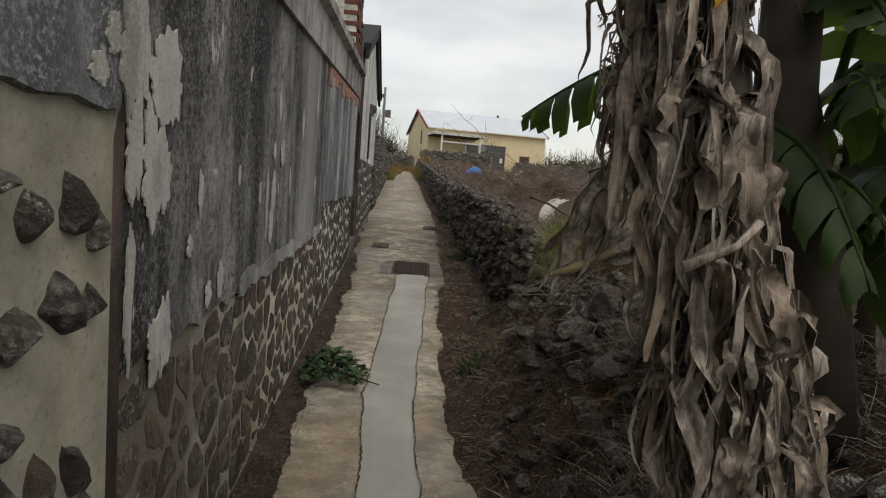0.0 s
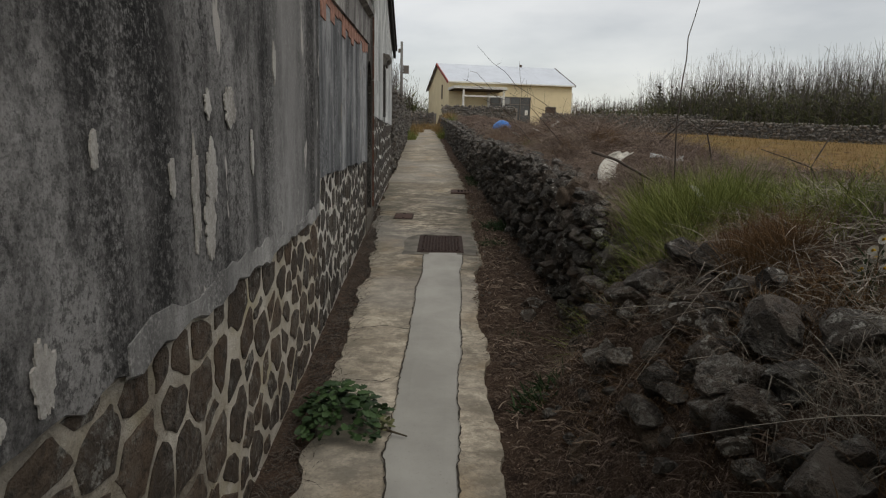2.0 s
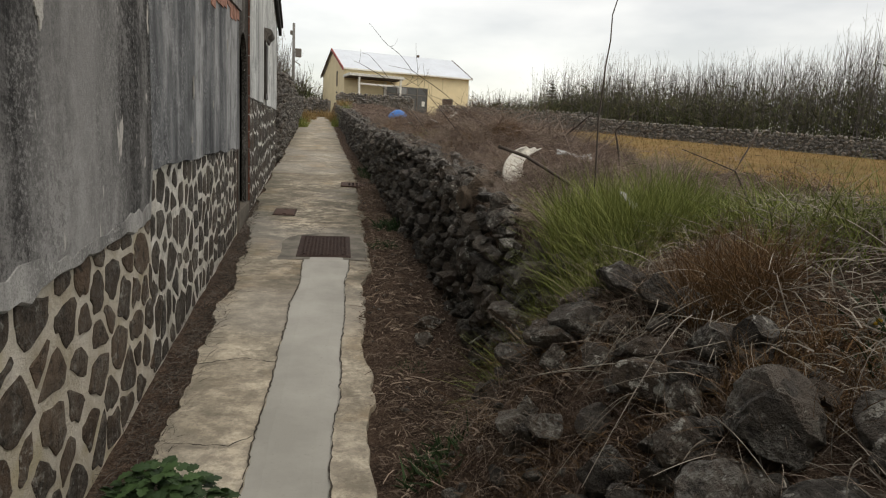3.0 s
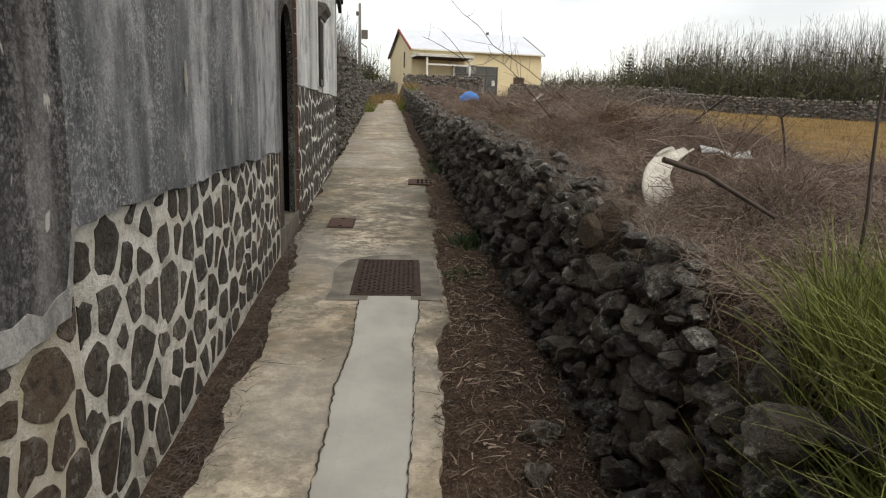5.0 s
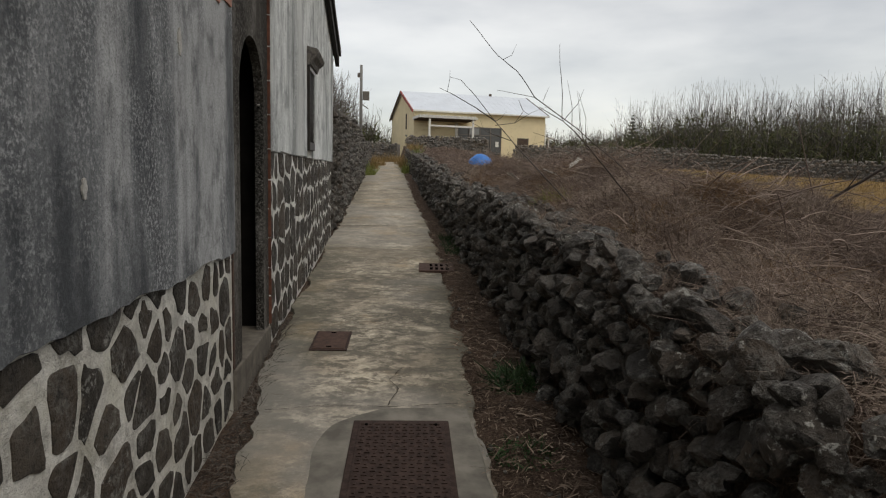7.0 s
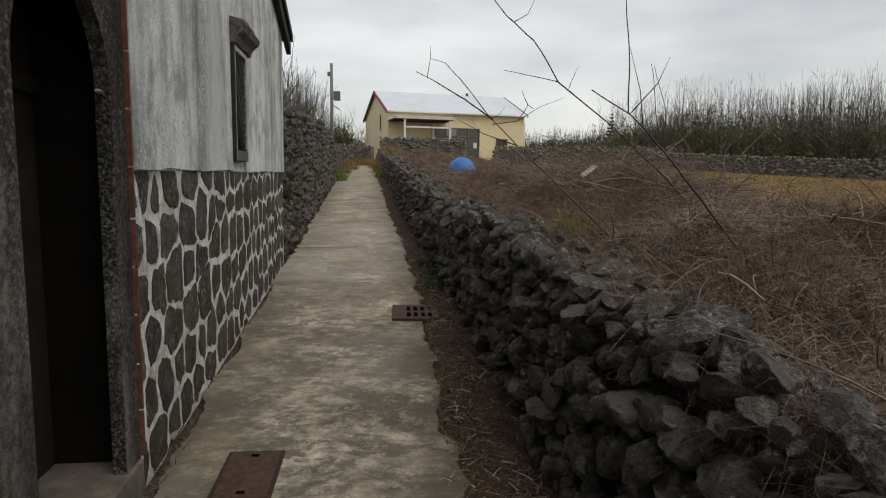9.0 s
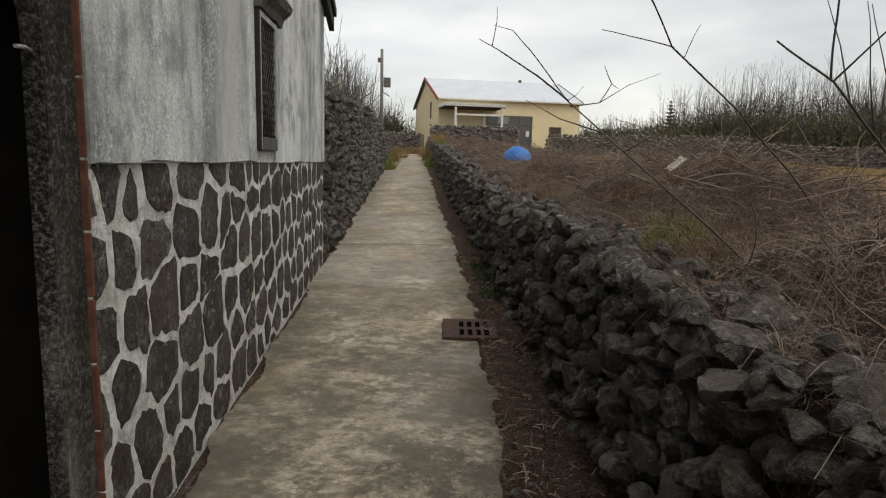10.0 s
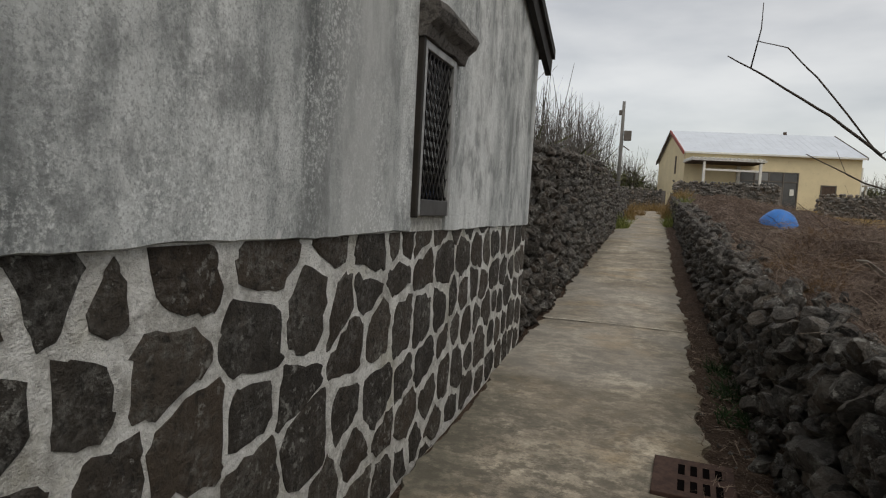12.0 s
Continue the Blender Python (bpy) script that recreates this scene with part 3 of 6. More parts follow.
# rugged field stones that stand out of the cream mortar of the nearest wall
arng = random.Random(18)
for row in range(10):
    y = 1.6 + arng.uniform(0, 0.2)
    while y < 3.60:
        z, big = 0.16 + row * 0.185 + arng.uniform(-0.05, 0.05), arng.uniform(0.6, 1.25)
        if arng.random() < 0.9 and z + 0.08 * big < 1.8 and y > 1.6:
            ob = new("stone", ROCKS[arng.randrange(12)])
            ob.matrix_basis = Matrix.LocRotScale((FACE - 0.012, y, z), Euler((arng.uniform(-0.8, 0.8), 0, 0)), (0.17, 0.14 * big, 0.175 * big * arng.uniform(0.75, 1.2)))
            ob.parent = wall_a
        y += arng.uniform(0.10, 0.17)
COARSE = [rock_mesh(40 + s, 2) for s in range(6)]
SMALL = [rock_mesh(60 + s, 1) for s in range(6)]
COARSE_DATA, FINE_DATA, SMALL_DATA = [], [], []
for me in COARSE + ROCKS + SMALL:
    vv = np.empty(len(me.vertices) * 3)
    me.vertices.foreach_get("co", vv)
    (COARSE_DATA if me in COARSE else SMALL_DATA if me in SMALL else FINE_DATA).append((vv.reshape(-1, 3), np.array([p.vertices[:] for p in me.polygons])))


def rock(parent, at, size, rng, name="rock", flat=0.75):
    ob = new(name, ROCKS[rng.randrange(len(ROCKS))])
    turn = Euler((rng.uniform(-0.5, 0.5), rng.uniform(-0.5, 0.5), rng.uniform(0, 6.3)))
    ob.matrix_basis = Matrix.LocRotScale(at, turn, (size * rng.uniform(0.85, 1.25), size * rng.uniform(0.85, 1.25), size * flat * rng.uniform(0.8, 1.2)))
    ob.parent = parent
    return ob


def rocks_joined(name, places, parent, rng, material=None, fine=False, small=False):
    """Many small stones in one mesh; places: x, y, z, size."""
    vs, fs, n = [], [], 0
    for x, y, z, size in places:
        data = FINE_DATA if fine else SMALL_DATA if small else COARSE_DATA
        v, f = data[rng.randrange(len(data))]
        turn = np.array(Euler((rng.uniform(-0.6, 0.6), rng.uniform(-0.6, 0.6), rng.uniform(0, 6.3))).to_matrix())
        vs.append(v * np.array((size * rng.uniform(0.9, 1.3), size, size * 0.8)) @ turn.T + (x, y, z))
        fs.append(f + n)
        n += len(v)
    ob = sheet(name, np.concatenate(vs), np.concatenate(fs), material or M_ROCKS, parent, smooth=fine)
    if fine:
        ob.data.set_sharp_from_angle(angle=radians(24))
    return tagged(ob, kind="stuff")


def wall_top(y):
    """Height of the field wall above the lane."""
    return 0.74 + 0.21 * step(7.0, 9.0, y) - 0.14 * step(13.5, 19, y)


rng = random.Random(11)
field_wall = thing("field_wall", (0, 0, 0), "low dry wall of rough dark basalt rocks beside the path", "stone wall", kind="structure")
near, far = [], []
for row in range(11):
    y = 6.9 + 0.08 * (row % 2)
    while y < 46:
        size = rng.choice((0.08, 0.10, 0.12, 0.15, 0.19)) * rng.uniform(0.95, 1.25)
        z = (row + 0.4) * 0.102 + rng.uniform(-0.045, 0.045)
        if z < wall_top(y) + 0.03 and not (y < 7.5 and z > 0.25 + (y - 6.85) * 1.3) and not (8.75 < y < 9.35 and z > 0.68):
            x = 0.98 + 0.12 * z + rng.uniform(-0.055, 0.055) + 0.06 * wob(3, y, 0, 0.5)
            (near if y < 10.4 else far).append((x, y, lane(y) + z, size))
        y += size * rng.uniform(0.62, 0.85)
y = 7.3
while y < 46:
    for _ in range(2):
        size = rng.uniform(0.08, 0.2)
        if 8.7 < y < 9.6:
            continue
        (near if y < 10.4 else far).append((rng.uniform(1.08, 1.5), y, lane(y) + wall_top(y) + rng.uniform(-0.04, 0.06), size))
    y += rng.uniform(0.16, 0.3)
for x, y, z, size in near:
    rock(field_wall, (x, y, z), size, rng)
# broad slabs along its top
for k in range(22):
    y = 9.75 + k * 0.25 + rng.uniform(-0.08, 0.08)
    rock(field_wall, (1.14 + rng.uniform(-0.03, 0.22), y, lane(y) + wall_top(y) + rng.uniform(-0.04, 0.02)), rng.uniform(0.22, 0.36), rng, flat=0.55)
rocks_joined("rocks", [p for p in far if p[1] < 18], field_wall, rng, fine=True)
rocks_joined("rocks", [p for p in far if p[1] >= 18], field_wall, rng)

tall_wall = thing("tall_dry_wall", (0, 0, 0), "tall dry wall of stacked basalt at the end of the building", "stone wall", kind="structure")


def tall(y):
    return 2.0 - 0.75 * step(26, 38, y) + 0.06 * wob(0, y, 0, 1.3)


near, far = [], []
for row in range(16):
    y = 18.2
    while y < 43:
        size = rng.uniform(0.12, 0.24)
        z = (row + 0.5) * 0.135 + rng.uniform(-0.04, 0.04)
        if z < tall(y):
            (near if y < 21.0 else far).append((-1.0 - 0.05 * z + rng.uniform(-0.04, 0.04), y, lane(y) + z, size))
        y += size * rng.uniform(0.75, 1.0)
for x, y, z, size in near:
    rock(tall_wall, (x, y, z), size, rng)
rocks_joined("rocks", far, tall_wall, rng)
vs, fs = [], []
for i in range(51):
    y = 18.2 + 0.5 * i
    vs += [(-1.06, y, lane(y) - 0.2), (-1.10, y, lane(y) + tall(y) - 0.08), (-1.7, y, lane(y) + tall(y) - 0.05), (-1.8, y, lane(y) - 0.2)]
for i in range(50):
    p, q = 4 * i, 4 * i + 4
    fs += [(p + k, q + k, q + k + 1, p + k + 1) for k in range(3)]
fs += [(0, 1, 2, 3), (200, 203, 202, 201)]
sheet("core", vs, fs, M_ROCKS, tall_wall)

# fallen stones at the near end of the field wall
rubble = thing("rubble_heap", (0, 0, 0), "fallen basalt rocks of a collapsed wall among dry grass", "rubble", kind="structure")
for _ in range(380):
    y = rng.uniform(1.5, 7.0)
    x = 0.40 + 0.85 * rng.random()
    size = rng.choice((0.06, 0.08, 0.11, 0.14, 0.19)) * rng.uniform(0.8, 1.2) * (0.6 + 0.6 * step(0.4, 0.85, x))
    rock(rubble, (x, y, earth(x, y) + size * 0.3), size, rng)

# ---- far walls ----
def far_wall(name, a, b, height, label, size=0.25, level=None):
    """A wall of field stones; level: the height of a level top, where it has one."""
    top = thing(name, (0, 0, 0), label, "stone wall", kind="structure")
    length = math.hypot(b[0] - a[0], b[1] - a[1])
    many, s = [], 0.0
    while s < length:
        t = s / length
        x, y = a[0] + t * (b[0] - a[0]), a[1] + t * (b[1] - a[1])
        ground_z = earth(x, y)
        high = (level - ground_z if level else height) + 0.05 * wob(s, 0, 3, 0.7) - 0.1
        rows = max(2, int(high / (size * 0.52)))
        for r in range(rows + 1):
            many.append((x + rng.uniform(-0.16, 0.02), y + rng.uniform(-0.16, 0.02), ground_z + high * r / rows + rng.uniform(-0.04, 0.03), size * rng.uniform(0.7, 1.25)))
        s += size * 0.6
    rocks_joined("rocks", many, top, rng, M_FAR_ROCKS, small=True)
    vs = [(p[0] + dx, p[1] + dy, z) for p in (a, b) for dx, dy in ((-0.04, -0.04), (0.16, 0.16)) for z in (earth(*p) - 0.3, (level or earth(*p) + height) - 0.16)]
    bm = bmesh.new()
    bmesh.ops.convex_hull(bm, input=[bm.verts.new(v) for v in vs])
    part("core", bm, M_FAR_ROCKS, top)


far_wall("yard_wall", (1.2, 48.5), (6.3, 48.9), 1.0, "grey stone wall before the yellow house", level=4.35)
far_wall("yard_wall", (8.3, 49.2), (19.0, 46.0), 0.9, "grey stone wall before the yellow house", level=3.95)
far_wall("yard_wall", (-9.0, 51.0), (0.6, 50.5), 1.2, "grey stone wall at the end of the path")
far_wall("boundary_wall", (17.0, 46.0), (40.0, 12.0), 1.0, "long dry wall along the far side of the field")

# pale paint left on the sooty plaster, and the lime band along its lower edge
M_PAINT = plaster("old_white_paint", (0.29, 0.275, 0.25), (0.40, 0.385, 0.355), (0.49, 0.475, 0.445), 0.9, (0.5, 0.5, 0.5), 41.0)


def paint_patch(y, z, wide, tall, seed, parent, face):
    rg = random.Random(seed)
    vs = [(face + 0.002, y, z)]
    n = 48
    for k in range(n):
        a = 2 * math.pi * k / n
        r = 1 + 0.5 * wob(math.cos(a) * 1.4 + seed, math.sin(a) * 1.4, 0) + 0.35 * wob(math.cos(a) * 5 + seed, math.sin(a) * 5, 2) + rg.uniform(-0.08, 0.08)
        vs.append((face + 0.0015, y + wide * r * math.cos(a), z + tall * r * math.sin(a)))
    vs += [(face - 0.004, v[1] + 0.002 * (v[1] - y), v[2]) for v in vs[1:]]
    fs = [(0, 1 + k, 1 + (k + 1) % n) for k in range(n)]
    fs += [(1 + k, 1 + n + k, 1 + n + (k + 1) % n, 1 + (k + 1) % n) for k in range(n)]
    sheet("paint_patch", vs, fs, M_PAINT, parent)


for k, (y, z, wide, tall) in enumerate(((4.03, 1.98, 0.13, 0.12), (3.93, 1.74, 0.09, 0.15), (3.78, 2.08, 0.075, 0.24), (3.80, 1.80, 0.06, 0.16), (4.02, 1.70, 0.04, 0.10), (3.79, 1.40, 0.022, 0.2), (3.98, 1.20, 0.05, 0.10), (4.06, 1.22, 0.045, 0.13), (5.64, 1.86, 0.025, 0.04), (5.50, 1.56, 0.03, 0.16),
        (4.27, 1.47, 0.02, 0.04), (4.37, 1.66, 0.02, 0.07), (5.62, 1.46, 0.05, 0.11), (4.66, 1.30, 0.03, 0.08), (5.32, 1.64, 0.018, 0.06), (5.88, 1.86, 0.06, 0.07), (5.66, 1.62, 0.05, 0.1),
        (6.17, 1.69, 0.02, 0.08), (4.9, 1.72, 0.015, 0.04), (6.6, 2.1, 0.03, 0.08), (4.5, 1.27, 0.03, 0.05))):
    paint_patch(y, z, wide, tall, k, wall_b, FACE + 0.006)
for k, (y, z, wide, tall) in enumerate(((9.06, 1.98, 0.018, 0.07), (10.77, 2.47, 0.02, 0.05), (8.98, 1.63, 0.01, 0.02), (9.9, 1.9, 0.012, 0.03))):
    paint_patch(y, z, wide, tall, 30 + k, wall_b, FACE + 0.010)
for k, (y, z, wide, tall) in enumerate(((3.60, 2.03, 0.035, 0.05), (3.53, 1.94, 0.04, 0.035), (3.70, 2.0, 0.05, 0.13), (3.68, 2.3, 0.04, 0.1))):
    paint_patch(y, z, wide, tall, 50 + k, wall_a, FACE + 0.036)
plaster_skin("lime_band", 5.0, 7.93, lambda y: line_b(y) - 0.005, lambda y: line_b(y) + 0.055 + 0.07 * wob(0, y, 7, 2.5) + 0.04 * wob(0, y, 9, 9), FACE + 0.0045, 0.012, plaster("plaster_pale_edge", (0.13, 0.128, 0.125), (0.24, 0.238, 0.23), (0.38, 0.375, 0.36), 0.7, (0.42, 0.41, 0.39), 51.0), wall_b, 1, 0.05)

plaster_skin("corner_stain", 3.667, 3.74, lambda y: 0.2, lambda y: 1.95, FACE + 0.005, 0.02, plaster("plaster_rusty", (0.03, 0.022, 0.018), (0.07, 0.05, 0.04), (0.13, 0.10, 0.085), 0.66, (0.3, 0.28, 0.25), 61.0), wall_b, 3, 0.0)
# a few stones that stand out
M_GREYROCK = basalt("grey_boulder", (0.105, 0.098, 0.088), "object", 0.6, 0.8)
M_BROWNROCK = basalt("brown_boulder", (0.13, 0.095, 0.065), "object", 0.25, 0.7)
for x, y, z, sx, sy, sz, mat, which in ((1.14, 9.1, 1.37, 0.30, 0.32, 0.22, M_BROWNROCK, 2), (1.02, 9.05, 1.30, 0.16, 0.18, 0.18, M_BROWNROCK, 5), (0.82, 7.17, 0.94, 0.26, 0.2, 0.10, M_ROCK, 4), (0.52, 6.12, 0.42, 0.22, 0.2, 0.19, M_BROWNROCK, 7), (1.12, 5.2, 1.02, 0.2, 0.2, 0.18, M_BROWNROCK, 8), (0.80, 5.5, 0.98, 0.22, 0.2, 0.19, M_ROCK, 3), (0.79, 6.1, 0.90, 0.16, 0.17, 0.14, M_GREYROCK, 6), (0.73, 5.92, 0.79, 0.15, 0.14, 0.13, M_GREYROCK, 10), (0.68, 5.75, 0.66, 0.2, 0.16, 0.13, M_BROWNROCK, 0), (0.72, 8.6, 0.45, 0.2, 0.26, 0.14, M_ROCK, 1), (0.62, 8.3, 0.42, 0.16, 0.14, 0.15, M_ROCK, 9)):
    ob = new("rock", ROCKS[which].copy())
    ob.data.materials[0] = mat
    ob.matrix_basis = Matrix.LocRotScale((x, y, z), Euler((0.1, 0.15, x * 7)), (sx, sy, sz))
    ob.parent = field_wall if y > 7 else rubble

# ---- the arched doorway between the buildings ----
D0, D1, DX = 11.70, 12.82, -0.948
door_wall = new("wall_doorway")
tagged(door_wall, "dark stained wall with an arched doorway between the two buildings", "wall", kind="structure")
# near-black colours for reveal, lintel and lining hold the shade of the deep doorway
M_DOORWALL = plaster("plaster_brown_shaded", (0.010, 0.009, 0.007), (0.022, 0.020, 0.016), (0.24, 0.23, 0.215), 0.68, (0.14, 0.135, 0.13), 31.0, 0.4)
M_LINING = plain("lining_in_shade", (0.010, 0.009, 0.008), 0.95, 0, 0.4, 6, spec=0.05)
M_STAY = plain("iron_pale", (0.30, 0.29, 0.27), 0.6, 0.3)
M_SURROUND = plaster("plaster_brown_grey", (0.022, 0.019, 0.015), (0.045, 0.040, 0.033), (0.17, 0.16, 0.145), 0.72, (0.2, 0.18, 0.15), 33.0, 0.7)
OY0, OY1, SPRING, CROWN = 11.93, 12.66, 2.42, 2.80


def arch(n=14):
    mid, half = (OY0 + OY1) / 2, (OY1 - OY0) / 2
    return [(mid - half * math.cos(math.pi * k / n), SPRING + (CROWN - SPRING) * math.sin(math.pi * k / n)) for k in range(n + 1)]


bm = bmesh.new()
curve_in = [(OY0, 0.78)] + arch() + [(OY1, 0.78)]
curve_out = [(D0, 0.78)] + [(D0 + (D1 - D0) * k / 14, 3.9) for k in range(15)] + [(D1, 0.78)]
layers = []
for x in (DX, DX - 0.06):
    layers.append(([bm.verts.new((x, y, z)) for y, z in curve_in], [bm.verts.new((x, y, z)) for y, z in curve_out]))
n = len(curve_in)
for k in range(n - 1):
    (i0, o0), (i1, o1) = layers
    bm.faces.new((i0[k], i0[k + 1], o0[k + 1], o0[k]))
    bm.faces.new((i1[k + 1], i1[k], o1[k], o1[k + 1]))
    bm.faces.new((i0[k + 1], i0[k], i1[k], i1[k + 1]))
    bm.faces.new((o0[k], o0[k + 1], o1[k + 1], o1[k]))
bm.normal_update()
part("masonry", bm, M_SURROUND, door_wall)
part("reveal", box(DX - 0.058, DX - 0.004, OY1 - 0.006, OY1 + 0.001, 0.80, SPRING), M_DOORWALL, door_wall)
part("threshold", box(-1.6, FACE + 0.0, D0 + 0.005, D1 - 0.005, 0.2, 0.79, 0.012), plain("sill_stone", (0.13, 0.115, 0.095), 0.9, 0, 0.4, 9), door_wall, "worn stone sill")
# side linings, their blackness standing for the unlit passage behind the arch
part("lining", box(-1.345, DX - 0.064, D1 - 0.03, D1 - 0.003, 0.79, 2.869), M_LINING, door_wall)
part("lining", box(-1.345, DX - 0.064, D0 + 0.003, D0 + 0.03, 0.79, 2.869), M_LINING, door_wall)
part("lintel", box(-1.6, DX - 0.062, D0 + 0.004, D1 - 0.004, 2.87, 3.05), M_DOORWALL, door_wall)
part("iron_stay", rod([(DX - 0.03, OY1 - 0.001, 2.40), (DX - 0.02, OY1 - 0.05, 2.405), (DX - 0.015, OY1 - 0.10, 2.40)], 0.006, 6), M_STAY, door_wall, "pale iron stay")
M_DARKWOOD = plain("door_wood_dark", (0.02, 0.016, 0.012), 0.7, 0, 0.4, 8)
door_1 = thing("door_1", (0, 0, 0), "dark wooden door deep inside the arched doorway", "door", kind="structure")
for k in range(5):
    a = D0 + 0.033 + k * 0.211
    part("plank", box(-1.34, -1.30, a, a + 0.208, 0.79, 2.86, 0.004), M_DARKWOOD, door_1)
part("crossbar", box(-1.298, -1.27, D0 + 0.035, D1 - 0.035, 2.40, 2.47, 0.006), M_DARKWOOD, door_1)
M_BRICK = plain("fired_brick", (0.12, 0.05, 0.032), 0.9, 0, 0.45, 18, "world")
M_BRICK_DULL = plain("fired_brick_dull", (0.075, 0.045, 0.034), 0.9, 0, 0.5, 14, "world")
z = 0.80
rng = random.Random(4)
while z < 3.3:
    h = rng.uniform(0.21, 0.25)
    part("brick", box(FACE - 0.024, FACE + 0.003, D1 - 0.002, D1 + 0.009, z, z + h - 0.008, 0.004), M_BRICK, wall_c)
    z += h
z = 0.80
while z < 2.9:
    h = rng.uniform(0.21, 0.25)
    part("brick", box(FACE - 0.05, FACE - 0.012, D0 - 0.004, D0 + 0.03, z, z + h - 0.008, 0.004), M_BRICK_DULL, wall_b)
    z += h

# broken plaster showing brick under the cornice
for k in range(16):
    y = 8.0 + k * 0.23 + rng.uniform(-0.02, 0.02)
    h = rng.uniform(0.05, 0.20)
    part("brick", box(FACE, FACE + 0.012, y, y + 0.2, band_z(y) - h, band_z(y) - 0.005, 0.003), plain("brick_chalky", (0.36, 0.19, 0.14), 0.95, 0, 0.4, 20, "world") if k == 0 else bpy.data.materials["brick_chalky"], wall_b)
# brick pier on the parapet
pier = thing("brick_pier", (0, 0, 0), "ruined red brick pier with pale rubble on the parapet", "brick pier", kind="structure")
for course in range(17):
    zz = band_z(11.3) + 0.43 + course * 0.068
    for k in range(5):
        y = 10.75 + 0.235 * k + (0.11 if course % 2 else 0)
        if y > 11.62 or (course > 13 and k < 2):
            continue
        part("brick", box(-1.12, FACE + 0.0 + rng.uniform(-0.012, 0.008), y, min(y + 0.225, 11.75), zz, zz + 0.058, 0.004), M_BRICK, pier)
part("core", box(-1.3, FACE - 0.02, 10.76, 11.74, band_z(11.3) + 0.38, band_z(11.3) + 0.43 + 16 * 0.068), M_MORTAR, pier)
for k in range(9):
    rock(pier, (FACE - rng.uniform(0.02, 0.15), 9.6 + 0.16 * k, band_z(10.2) + 0.46 + rng.uniform(0, 0.04)), rng.uniform(0.1, 0.2), rng, "rubble").data = ROCKS[k]

# ---- roof of the second building ----
M_ROOF = plain("roof_edge_dark", (0.030, 0.028, 0.027), 0.85, 0, 0.4, 7, "world")
roof = thing("roof_second_building", (0, 0, 0), "dark tiled roof edge above the gable wall", "roof", kind="structure")
for a, b in ((RIDGE, G1 + 0.36), (RIDGE, G0 - 0.4)):
    for name, x0, x1, up, thick in (("slope", -5.0, FACE + 0.10, 0.02, 0.09), ("bargeboard", FACE + 0.012, FACE + 0.07, -0.14, 0.155)):
        bm = bmesh.new()
        vs = []
        for y in (a, b):
            zz = 3.80 + 0.33 * (2.95 - abs(y - RIDGE)) + up
            vs += [bm.verts.new((x, y, zz + dz)) for x in (x0, x1) for dz in (0, thick)]
        bmesh.ops.convex_hull(bm, input=vs)
        part(name, bm, M_ROOF, roof)
back = wall_body("wall_back_building", 3.0, G1, -5.1, -4.9, -0.4, 3.8, M_MORTAR, "plain back wall of the old building")
end = wall_body("wall_end_building", G1 - 0.25, G1, -4.9, -1.351, 0.3, 3.7, M_MORTAR, "plain end wall of the old building")

# ---- lattice window ----
window_1 = thing("window_1", (FACE, 15.29, 2.18), "narrow window with a grey frame and diamond lattice under a stone hood", "window", kind="structure")
M_ALU = plain("frame_aluminium", (0.38, 0.38, 0.37), 0.5, 0.4, 0.3, 10)
M_ALU_DARK = plain("frame_lower_dark", (0.085, 0.082, 0.08), 0.6, 0.2, 0.3, 10)
M_LATTICE = plain("lattice_dark_metal", (0.055, 0.052, 0.05), 0.55, 0.5, 0.3, 10)
M_PANE = plain("pane_dark", (0.012, 0.012, 0.013), 0.12, 0, 0.2, 4, spec=0.5, bump=0.0)
W, H = 0.25, 0.885
part("frame", box(-0.03, 0.022, -W - 0.012, -W + 0.03, 0.0, H, 0.004), M_ALU, window_1)
part("frame", box(-0.03, 0.022, W - 0.03, W + 0.012, 0.0, H, 0.004), M_ALU, window_1)
part("frame", box(-0.03, 0.0215, -W + 0.031, W - 0.031, H - 0.04, H, 0.004), M_ALU, window_1)
part("frame", box(-0.03, 0.024, -W + 0.031, W - 0.031, 0.0, 0.085, 0.004), M_ALU_DARK, window_1)
part("pane", box(-0.022, -0.012, -W + 0.031, W - 0.031, 0.086, H - 0.041), M_PANE, window_1)
part("jamb", box(-0.04, 0.028, -W - 0.05, -W - 0.014, -0.01, H, 0.006), M_DARKWOOD, window_1)
bm = bmesh.new()
lo_y, hi_y, lo_z, hi_z = -W + 0.031, W - 0.031, 0.086, H - 0.041
rise = 1.75
for k in range(-16, 17):
    for sgn in (1, -1):
        pts = []
        for t in np.linspace(-0.3, 0.3, 121):
            yy, zz = t, 0.465 + k * 0.105 + sgn * rise * t
            if lo_y <= yy <= hi_y and lo_z <= zz <= hi_z:
                pts.append((0.006 + 0.004 * sgn, yy, zz))
        if len(pts) > 2:
            rod([pts[0], pts[-1]], 0.0042, 4, bm)
part("lattice", bm, M_LATTICE, window_1, "dark diamond metal lattice")
M_HOOD = basalt("hood_stone", (0.075, 0.07, 0.065), lichen=0.3)
bm = bmesh.new()
prof = [(0.0, 0.0), (0.04, 0.0), (0.055, 0.05), (0.10, 0.085), (0.12, 0.13), (0.10, 0.17), (0.0, 0.19)]
rows = [[bm.verts.new((dx, y, H + 0.005 + dz)) for dx, dz in prof] for y in np.linspace(-W - 0.06, W + 0.12, 7)]
for r in rows:
    for v in r:
        v.co += Vector((0.008, 0, 0.012)) * wob(v.co.y * 9, v.co.z * 9, 2)
